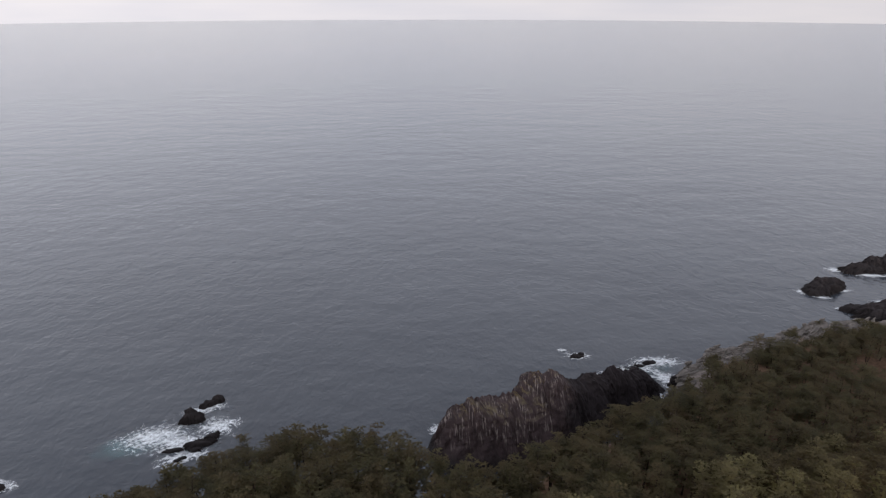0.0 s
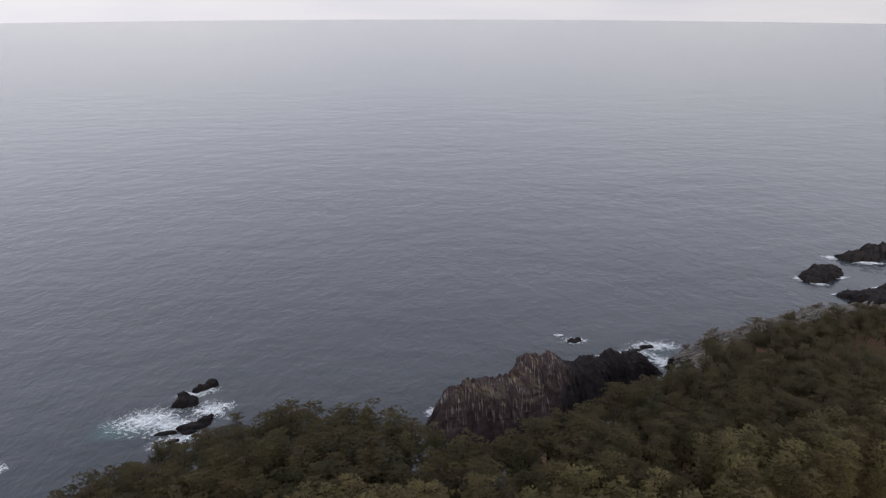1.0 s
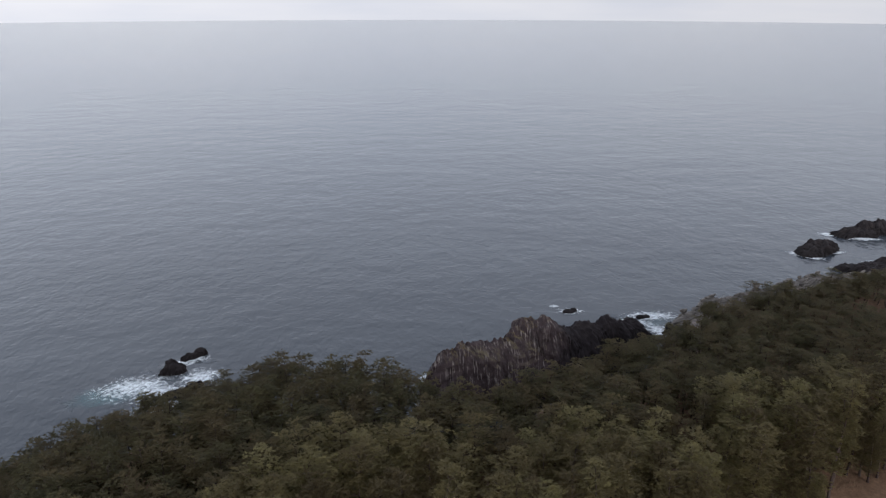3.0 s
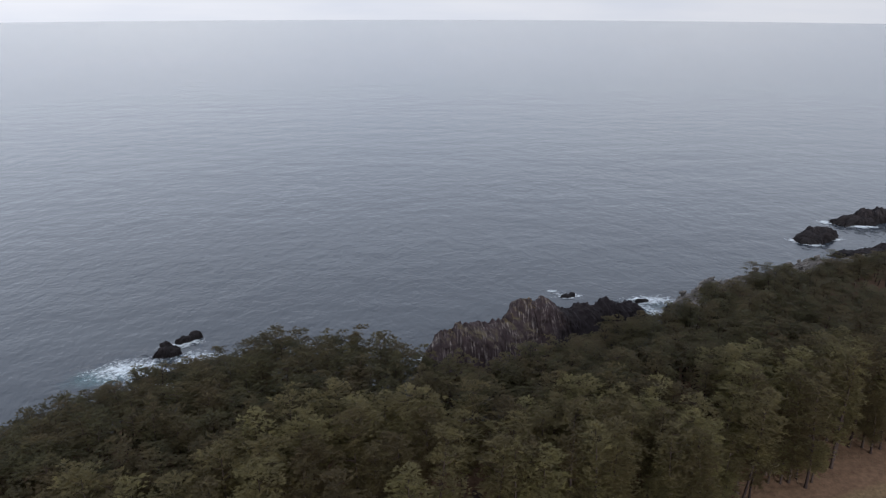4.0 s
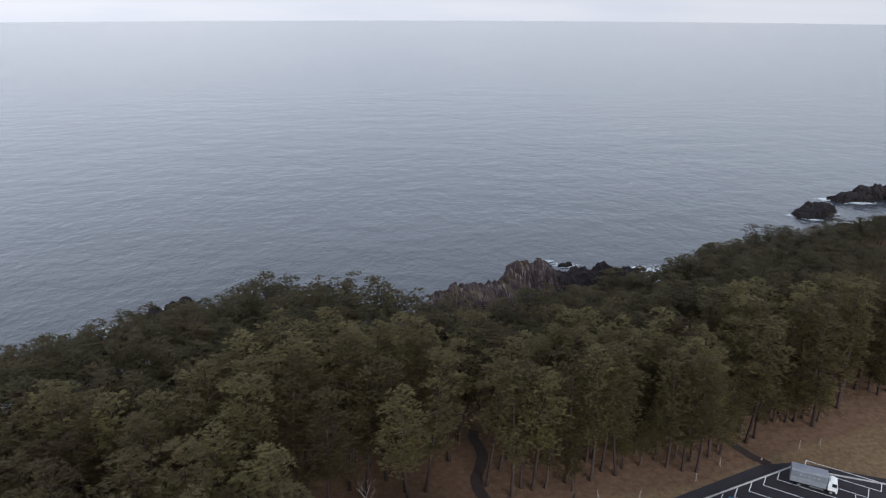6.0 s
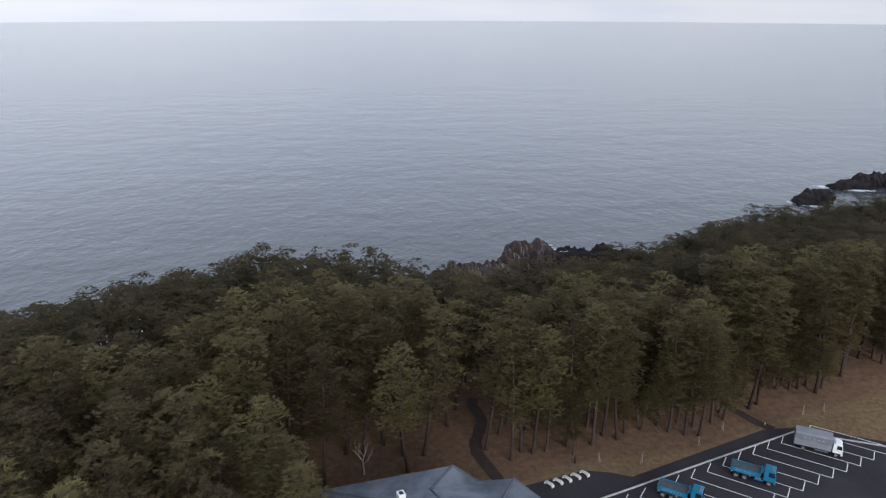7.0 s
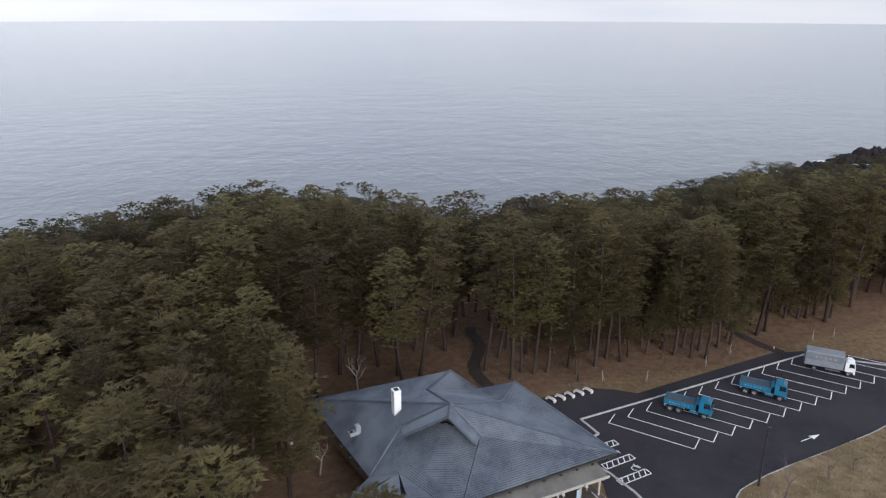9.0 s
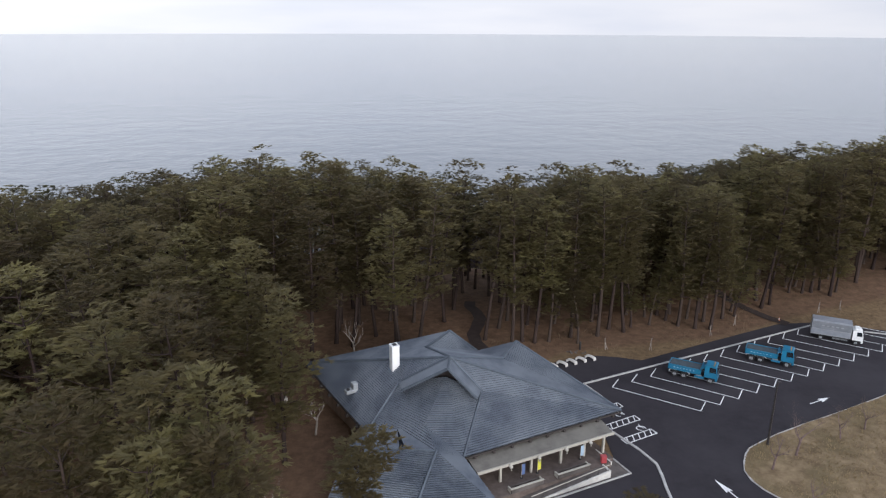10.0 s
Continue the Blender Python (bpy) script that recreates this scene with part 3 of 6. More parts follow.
def build_rocks():
    stack = [(6, 234, 1, 8, 3), (9, 233, 8, 13, 4), (12, 231.5, 15, 18, 5), (16, 231.5, 18, 22, 6), (21, 233, 19.4, 25, 6), (26, 235, 18.4, 28, 6), (33, 238, 17.2, 30, 6), (39.5, 240, 17.6, 30, 7), (43, 243, 21.6, 26, 7),
             (47, 244.5, 23.6, 23, 7), (52, 245, 23.4, 22, 7), (56.5, 246, 21.8, 21, 7), (61, 248, 18.2, 19, 7), (66, 250, 16.6, 18, 7), (72, 254, 16.4, 18, 6), (77, 257.5, 14.2, 18, 6), (83, 261, 15.8, 18, 6),
             (87, 262.5, 13.2, 16, 6), (90, 264, 12.2, 15, 6), (94, 266, 11.6, 13, 6), (98, 268, 9.6, 12, 5), (102, 270, 5, 9, 4), (105, 272, 1, 7, 3)]
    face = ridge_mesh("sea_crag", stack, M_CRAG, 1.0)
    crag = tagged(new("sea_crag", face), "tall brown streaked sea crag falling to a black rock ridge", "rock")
    r = random.Random(9)
    g = Geo()
    for p in face.polygons:
        if p.normal.z > 0.6 and p.center.z > 13 and p.center.x < 60 and r.random() < 0.8 and noise.noise(p.center * 0.1) > 0.12:
            for q in range(3):
                c = p.center + Vector((r.uniform(-0.3, 0.3), r.uniform(-0.3, 0.3), -0.05))
                a, w = r.uniform(0, 6.28), r.uniform(0.06, 0.14)
                e = Vector((math.cos(a) * w, math.sin(a) * w, 0))
                g.add([c - e, c + e, c + Vector((r.uniform(-0.3, 0.3), r.uniform(-0.3, 0.3), r.uniform(0.2, 0.5)))], [(0, 1, 2)])
    part("grass_cap", g, M_CLIFFGRASS, crag, "faded olive grass on the crag top")
    reefs = [
        ([(-91, 251, 4.6, 2.7, 3.4, 35), (-88.8, 250.5, 2.8, 2.0, 2.4, 10), (-92, 252.6, 2.2, 1.9, 4.6, 0)], "dark jagged reef rock standing in white surf"),
        ([(-86.5, 262.4, 5.2, 1.8, 2.4, 44), (-83.8, 264.8, 2.6, 1.8, 2.9, 30)], "long low dark reef rock awash in surf"),
        ([(-83, 234.5, 6.0, 2.6, 1.7, 24), (-79.6, 238.4, 3.6, 1.9, 2.2, 55), (-84, 230.5, 2.6, 1.6, 1.0, 0)], "low black reef ledge washed by foam"),
        ([(-92, 230.5, 4.2, 1.3, 0.8, 10), (-88, 225, 3, 1.2, 0.7, 40)], "low black reef ledge washed by foam"),
        ([(-147, 211, 3.0, 2.2, 1.2, 0)], "small dark rock breaking the surface in foam"),
        ([(77, 297.5, 3.4, 2.0, 1.2, 10), (79, 298.5, 1.6, 1.2, 1.5, 0)], "small dark rock breaking the surface in foam"),
        ([(109.5, 290, 3.4, 1.7, 1.2, 0), (107.5, 289, 1.8, 1.2, 1.5, 0), (104, 287, 2.0, 1.2, 0.8, 0)], "small dark rock in a patch of surf"),
        ([(238, 372, 11, 7.5, 4.2, 22), (246, 377, 8.0, 6, 5.0, 0), (231, 367, 6.5, 5, 2.4, 0), (239, 376, 5, 4, 6.2, 0)], "rounded dark rock islet with a foam collar"),
        ([(284, 402, 17, 7, 4.2, 10), (274, 399, 9, 5, 2.4, 0), (296, 405, 8, 6, 7.4, 0), (308, 405, 12, 8, 6.4, 0), (287, 404, 5, 4, 6.8, 0)], "jagged dark rock islet with a foam collar"),
        ([(252, 338, 16, 9, 4.6, 15), (266, 342, 9, 8, 7.4, 0), (278, 340, 12, 10, 8.2, 0), (240, 343, 8, 5, 2.6, 0)], "dark rocky point below the headland"),
    ]
    for k, (lumps, label) in enumerate(reefs):
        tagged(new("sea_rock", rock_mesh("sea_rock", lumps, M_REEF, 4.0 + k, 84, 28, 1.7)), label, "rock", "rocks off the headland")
    # ledges along the bare brink
    r = random.Random(5)
    kinds = [slab_stack(60 + k).mesh("brink_rock", M_SHELF) for k in range(12)]
    dark = [slab_stack(80 + k).mesh("brink_rock", M_REEF) for k in range(3)]
    cxs, cys = [p[0] for p in COAST], [p[1] for p in COAST]
    for k in range(290):
        x = 100 + 0.41 * k + r.uniform(-1.5, 1.5)
        deep = r.uniform(-2.5, 10 + 7 * min(1, (x - 100) / 50))
        y = float(np.interp(x, cxs, cys)) - deep
        z = ground_at(x, y)
        if z < 4:
            continue
        ob = new("brink_rock", r.choice(dark) if deep < 1 and r.random() < 0.5 else r.choice(kinds))
        w = r.uniform(0.55, 1.35)
        ob.matrix_basis = pose(x, y, z - 0.2, r.uniform(-7, 2), r.uniform(-5, 5), 28 + r.uniform(-12, 12)) @ Matrix.Diagonal((w * r.uniform(1.2, 2.0), w * 0.75, w * r.uniform(0.5, 1.0), 1))
        tagged(ob, "pale weathered ledge of bedded rock on the bare brink", "rock", "rocks along the brink")


def foam_sheet(name, x, y, rx, ry, turn, seed, z, material, label, heart=0.14, rim=-0.26):
    n, rings = 48, 9
    vs, th = [(0.0, 0.0, 0.0)], [heart]
    for j in range(1, rings + 1):
        k = j / rings
        for i in range(n):
            a = 2 * math.pi * i / n
            w = 1 + 0.28 * noise.noise(Vector((2.2 * math.cos(a), 2.2 * math.sin(a), seed)))
            vs.append((rx * k * w * math.cos(a), ry * k * w * math.sin(a), 0))
            th.append(heart + (rim - heart) * k ** 1.3)
    fs = [(0, 1 + i, 1 + (i + 1) % n) for i in range(n)]
    for j in range(rings - 1):
        for i in range(n):
            a, b = 1 + j * n + i, 1 + j * n + (i + 1) % n
            fs.append((a, a + n, b + n, b))
    me = Geo().add(vs, fs).mesh(name, material)
    at = me.attributes.new("thick", "FLOAT", "POINT")
    at.data.foreach_set("value", th)
    ob = new(name, me)
    ob.matrix_basis = pose(x, y, z, 0, 0, turn)
    tagged(ob, label, "foam", kind="stuff")


def build_foam():
    spots = [(-103, 240, 25, 15, 25), (-92, 236, 20, 12, 20), (-88, 226, 20, 8, 25), (-88, 259, 16, 8, 30), (-79, 246, 15, 14, 40), (-147, 212, 12, 9, 0), (-152, 206, 6, 4, 0),
             (77, 298, 11, 6.5, 0), (73, 262, 5, 12, -50), (90, 277, 19, 6, 32), (102, 283, 14, 8, 20), (79, 270, 10, 5, 35), (71, 304, 5, 3, 0), (113, 291, 22, 11, 5), (112, 276, 11, 16, 20), (88, 280, 24, 8, 35), (70, 268, 9, 4, 35), (104, 262, 6, 9, 0), (8, 240, 7, 8, 0), (9, 224, 6, 10, 20), (16, 214, 9, 5, 20),
             (225, 369, 8, 8, 0), (231, 361, 11, 5, -20), (250, 369, 8, 4, 20), (263, 402, 12, 9, 0), (279, 392, 20, 6, -8), (262, 353, 14, 5, 0), (233, 345, 6, 4, 0), (150, 281, 9, 3.5, 10), (184, 302, 8, 3, 10)]
    for k, (x, y, rx, ry, turn) in enumerate(spots):
        foam_sheet("surf_foam", x, y, rx, ry, turn, k * 1.7, 0.12 + 0.006 * k, M_FOAM, "white surf foam round the rocks", 0.2, -0.25)
    foam_sheet("aerated_water", -106, 236, 26, 13, 20, 3, 0.06, M_AERATED, "pale turquoise churned water beside the reef", 0.3, -0.3)
    foam_sheet("aerated_water", 112, 284, 18, 12, 20, 5, 0.07, M_AERATED, "pale turquoise churned water beside the reef", 0.1, -0.3)


build_rocks()
build_foam()

# ---- the car park ----
M_BLUE = mat("blue_truck_paint", (0.01, 0.11, 0.2), (0.017, 0.165, 0.28), scale=0.8, rough=0.35, bump=0.03, stain=(0.02, 0.11, 0.2), stain_scale=0.5, stain_amount=0.5, spec=0.5)
M_CHASSIS = plain("chassis_black", (0.02, 0.02, 0.022), 0.6)
M_TYRE = plain("tyre_rubber", (0.018, 0.018, 0.019), 0.85)
M_RIM = plain("steel_rim", (0.35, 0.36, 0.37), 0.4, 0.7)
M_GLASS = plain("dark_cab_glass", (0.012, 0.017, 0.022), 0.06, 0.0, 0.9)
M_WHITE = mat("white_paint", (0.66, 0.66, 0.65), (0.8, 0.8, 0.79), scale=1.2, rough=0.4, bump=0.04, stain=(0.5, 0.5, 0.48), stain_scale=0.6, stain_amount=0.35)
M_ALU = mat("box_body_aluminium", (0.22, 0.235, 0.265), (0.32, 0.335, 0.365), scale=0.9, rough=0.4, metal=0.35, bump=0.04)
M_BED_PANEL = mat("tipper_bed_panel", (0.035, 0.045, 0.055), (0.075, 0.09, 0.1), scale=1.2, rough=0.8, bump=0.4)
M_LAMPCASE = plain("lamp_lens", (0.5, 0.25, 0.08), 0.25)
M_CHROME = plain("chrome", (0.6, 0.6, 0.6), 0.2, 1.0)
M_WRITING = plain("white_lettering", (0.34, 0.44, 0.52), 0.5)
M_DARKMETAL = plain("dark_brown_metal", (0.03, 0.026, 0.025), 0.45, 0.2)

ASPHALT = [(16, 99.5), (22, 101.3), (27.5, 102.9), (33.8, 104.9), (38, 104.0), (41.8, 102.5), (55.5, 108.2), (72.1, 115.0), (78.3, 116.4), (90, 111.4), (160, 82), (160, 30), (13, 30), (12.5, 66), (20, 70), (28.5, 75), (29, 82), (26, 88), (20, 93)]


def build_asphalt():
    g = Geo()
    bm = bmesh.new()
    face = bm.faces.new([bm.verts.new((x, y, G + 0.05)) for x, y in ASPHALT])
    bm.normal_update()
    if face.normal.z < 0:
        face.normal_flip()
    skirt = bmesh.ops.extrude_face_region(bm, geom=[face])
    for e in skirt["geom"]:
        if isinstance(e, bmesh.types.BMVert):
            e.co.z -= 0.25
    bm.normal_update()
    bmesh.ops.triangulate(bm, faces=[f for f in bm.faces if len(f.verts) > 4])
    bm.verts.index_update()
    g.add([tuple(v.co) for v in bm.verts], [tuple(v.index for v in f.verts) for f in bm.faces])
    bm.free()
    tagged(new("car_park", g.mesh("car_park", M_ASPHALT)), "fresh dark asphalt car park with white bay lines", "car park", kind="structure")


def strip(g, a, b, w, z, h=0.004):
    """A flat painted bar from a to b."""
    ax, ay = a
    bx, by = b
    d = math.hypot(bx - ax, by - ay)
    m = Matrix.Translation(((ax + bx) / 2, (ay + by) / 2, z + h / 2)) @ Matrix.Rotation(math.atan2(by - ay, bx - ax), 4, "Z")
    g.box((0, 0, 0), (d, w, h), m)


def kerb(name, pts, w, h, label, z=G):
    th = thing(name, label, "kerb")
    tagged(th, kind="structure")
    for (ax, ay), (bx, by) in zip(pts, pts[1:]):
        d = math.hypot(bx - ax, by - ay)
        n = max(1, round(d / 2.0))
        for i in range(n):
            t0, t1 = i / n, (i + 1) / n
            mx, my = ax + (bx - ax) * (t0 + t1) / 2, ay + (by - ay) * (t0 + t1) / 2
            s = Geo().box((0, 0, 0), (d / n - 0.015, w, h + 0.2), None, 0.025)
            ob = part("kerb_stone", s, M_KERB, th)
            ob.matrix_basis = Matrix.Translation((mx, my, z + h / 2 - 0.1 + 0.05)) @ Matrix.Rotation(math.atan2(by - ay, bx - ax), 4, "Z")


STALL_A = Vector((34.1, 93.9))
STALL_ALONG = Vector((10.8, -7.9)).normalized()
STALL_ACROSS = Vector((-STALL_ALONG.y, STALL_ALONG.x))
STALL_STEP = Vector((3.6, 1.51))


def build_markings():
    z = G + 0.056
    sw = 3.05
    for i in range(14):
        g = Geo()
        p = STALL_A + STALL_STEP * i
        q = p + STALL_ALONG * 13.3
        strip(g, p, q, 0.15, z)
        strip(g, p, p + STALL_ACROSS * sw, 0.15, z + 0.001)
        strip(g, q, q + STALL_ACROSS * sw, 0.15, z + 0.001)
        if i == 13:
            strip(g, p + STALL_ACROSS * sw, q + STALL_ACROSS * sw, 0.17, z)
        tagged(new("bay_line", g.mesh("bay_line", M_LINE)), "white painted outline of a large-vehicle parking bay", "road marking", "echelon bays", "structure")
    # hatched strips beside the accessible bays
    for k, (c, turn) in enumerate(((Vector((32.5, 83.9)), 24), (Vector((33.6, 80.3)), 24), (Vector((31.2, 87.6)), 24))):
        g = Geo()
        u = Vector((math.cos(radians(turn)), math.sin(radians(turn))))
        v = Vector((-u.y, u.x))
        hx, hy = 2.7, 0.6
        cs = [c + u * sx * hx + v * sy * hy for sx, sy in ((-1, -1), (1, -1), (1, 1), (-1, 1))]
        for a, b in zip(cs, cs[1:] + cs[:1]):
            strip(g, a, b, 0.15, z)
        for i in range(5):
            o = c + u * (-2.1 + i * 1.05)
            strip(g, o - v * hy - u * 0.35, o + v * hy + u * 0.35, 0.15, z + 0.001)
        tagged(new("hatched_marking", g.mesh("hatched_marking", M_LINE)), "white hatched strip painted beside the accessible bay", "road marking", "accessible bays", "structure")
    for c in (Vector((34.4, 82.2)), Vector((32.6, 86.0))):
        g = Geo()
        for i in range(10):
            a0, a1 = 0.5 * i, 0.5 * (i + 1)
            strip(g, c + Vector((math.cos(a0), math.sin(a0))) * 0.5, c + Vector((math.cos(a1), math.sin(a1))) * 0.5, 0.13, z)
        strip(g, c + Vector((0.1, 0.3)), c + Vector((0.1, 1.0)), 0.13, z + 0.001)
        strip(g, c + Vector((0.1, 0.5)), c + Vector((0.6, 0.5)), 0.13, z + 0.002)
        strip(g, c + Vector((0.6, 0.5)), c + Vector((0.8, -0.1)), 0.13, z + 0.003)
        tagged(new("wheelchair_symbol", g.mesh("wheelchair_symbol", M_LINE)), "white painted wheelchair symbol on the asphalt", "road marking", "accessible bays", "structure")
    for tail, tip in ((Vector((61.9, 86.8)), Vector((65.9, 88.4))), (Vector((41.2, 65.2)), Vector((39.6, 70.2)))):
        g = Geo()
        d = (tip - tail).normalized()
        n = Vector((-d.y, d.x))
        ln = (tip - tail).length
        strip(g, tail, tail + d * ln * 0.6, 0.16, z)
        b = tail + d * ln * 0.5
        g.add([(*(b + n * 0.5), z + 0.001), (*(b + d * 0.35), z + 0.001), (*(b - n * 0.5), z + 0.001), (*tip, z + 0.001)], [(0, 1, 3), (1, 2, 3)])
        tagged(new("direction_arrow", g.mesh("direction_arrow", M_LINE)), "white painted driving-direction arrow on the asphalt", "road marking", "direction arrows", "structure")


ISLAND = [(140, 60), (140, 84), (90, 94), (80, 91), (74.5, 88.2), (66, 84.6), (57.5, 81.3), (52.5, 79.2), (48.9, 77.3), (47.2, 76.3), (46.0, 75.0), (45.0, 73.4), (44.2, 71.6), (44.1, 69.8), (44.7, 67.8), (46.2, 65.4), (50, 60), (56, 52), (140, 40)]


def inside(x, y, poly):
    c = False
    for (ax, ay), (bx, by) in zip(poly, poly[1:] + poly[:1]):
        if (ay > y) != (by > y) and x < (bx - ax) * (y - ay) / (by - ay) + ax:
            c = not c
    return c


def island_height(x, y):
    e = 1e9
    for (ax, ay), (bx, by) in zip(ISLAND, ISLAND[1:] + ISLAND[:1]):
        dx, dy = bx - ax, by - ay
        t = max(0, min(1, ((x - ax) * dx + (y - ay) * dy) / (dx * dx + dy * dy)))
        e = min(e, math.hypot(x - ax - t * dx, y - ay - t * dy))
    return G + 0.18 + 1.1 * float(smooth01(e / 18)) + 0.06 * noise.noise(Vector((x * 0.3, y * 0.3, 0)))


def build_island():
    bm = bmesh.new()
    bm.faces.new([bm.verts.new((x, y, 0)) for x, y in ISLAND])
    for axis, lo, hi in (((1, 0, 0), 44, 92), ((0, 1, 0), 46, 94)):
        for k in range(lo, hi, 2):
            co = (k, 0, 0) if axis[0] else (0, k, 0)
            bmesh.ops.bisect_plane(bm, geom=list(bm.verts) + list(bm.edges) + list(bm.faces), plane_co=co, plane_no=axis)
    bmesh.ops.triangulate(bm, faces=list(bm.faces))
    bm.normal_update()
    bmesh.ops.recalc_face_normals(bm, faces=list(bm.faces))
    for v in bm.verts:
        v.co.z = island_height(v.co.x, v.co.y)
    me = bpy.data.meshes.new("grass_island")
    bm.to_mesh(me)
    bm.free()
    for p in me.polygons:
        p.use_smooth = True
    me.materials.append(M_GRASS)
    me.update()
    if me.polygons[0].normal.z < 0:
        me.flip_normals()
    tagged(new("grass_island", me), "mound of dry straw-coloured grass beside the car park", "grass", kind="structure")
    # loose blades over the mound
    rr = np.random.RandomState(11)
    vs, fs = [], []
    while len(fs) < 9000:
        x, y = rr.uniform(44, 80), rr.uniform(55, 91)
        if not inside(x, y, ISLAND) or wave_noise(np.array(x), np.array(y), 0.4, 2) < -0.5 + rr.uniform(-0.5, 0.5):
            continue
        z = island_height(x, y)
        a, h, w = rr.uniform(0, 6.28), rr.uniform(0.1, 0.32), rr.uniform(0.04, 0.09)
        lx, ly = rr.uniform(-0.2, 0.2, 2)
        k = len(vs)
        vs += [(x - w * math.cos(a), y - w * math.sin(a), z - 0.03), (x + w * math.cos(a), y + w * math.sin(a), z - 0.03), (x + lx, y + ly, z + h)]
        fs.append((k, k + 1, k + 2))
    tagged(new("dry_grass", numpy_mesh("dry_grass", np.array(vs), np.array(fs), M_BLADE)), "loose dry grass blades on the mound", "grass", kind="stuff")


build_asphalt()
build_island()
build_markings()
kerb("kerb", [(29.9, 95.2), (41.2, 99.6), (56.2, 105.5), (78.4, 114.1)], 0.34, 0.14, "long pale concrete kerb behind the parking bays")
kerb("kerb", [(78.4, 114.1), (92, 108.5), (120, 97)], 0.4, 0.14, "pale concrete kerb at the edge of the asphalt")
kerb("kerb", [(29.9, 95.2), (31.6, 91.0), (29.6, 89.6)], 0.4, 0.14, "pale concrete kerb at the corner of the bays")
kerb("kerb", [(29.0, 83.0), (30.4, 81.3), (32.5, 77.1), (33.6, 73.9), (33.4, 71.5), (33.0, 69.0), (32.4, 63)], 0.36, 0.14, "pale concrete kerb in front of the visitor centre")
kerb("kerb", [(80, 91), (74.5, 88.2), (66, 84.6), (57.5, 81.3), (52.5, 79.2), (48.9, 77.3), (47.2, 76.3), (46.0, 75.0), (45.0, 73.4), (44.2, 71.6), (44.1, 69.8), (44.7, 67.8), (46.2, 65.4), (50, 60)], 0.22, 0.13,
     "low weathered kerb round the grass mound")


def wheel(parent, x, y, r=0.5, w=0.3):
    side = 1 if y > 0 else -1
    g = Geo()
    prof = [(-w / 2, r * 0.62), (-w / 2, r * 0.93), (-w / 2 + 0.05, r), (w / 2 - 0.05, r), (w / 2, r * 0.93), (w / 2, r * 0.62)]
    g.tube([(x, y + a, r) for a, _ in prof], [b for _, b in prof], 20)
    ty = part("tyre", g, M_TYRE, parent)
    h = Geo()
    h.tube([(x, y + side * (w / 2 - 0.03), r), (x, y + side * (w / 2 + 0.015), r), (x, y + side * (w / 2 - 0.05), r), (x, y + side * (w / 2 + 0.05), r)], [r * 0.6, r * 0.58, r * 0.34, r * 0.16], 16)
    part("rim", h, M_RIM, ty, "steel wheel rim")


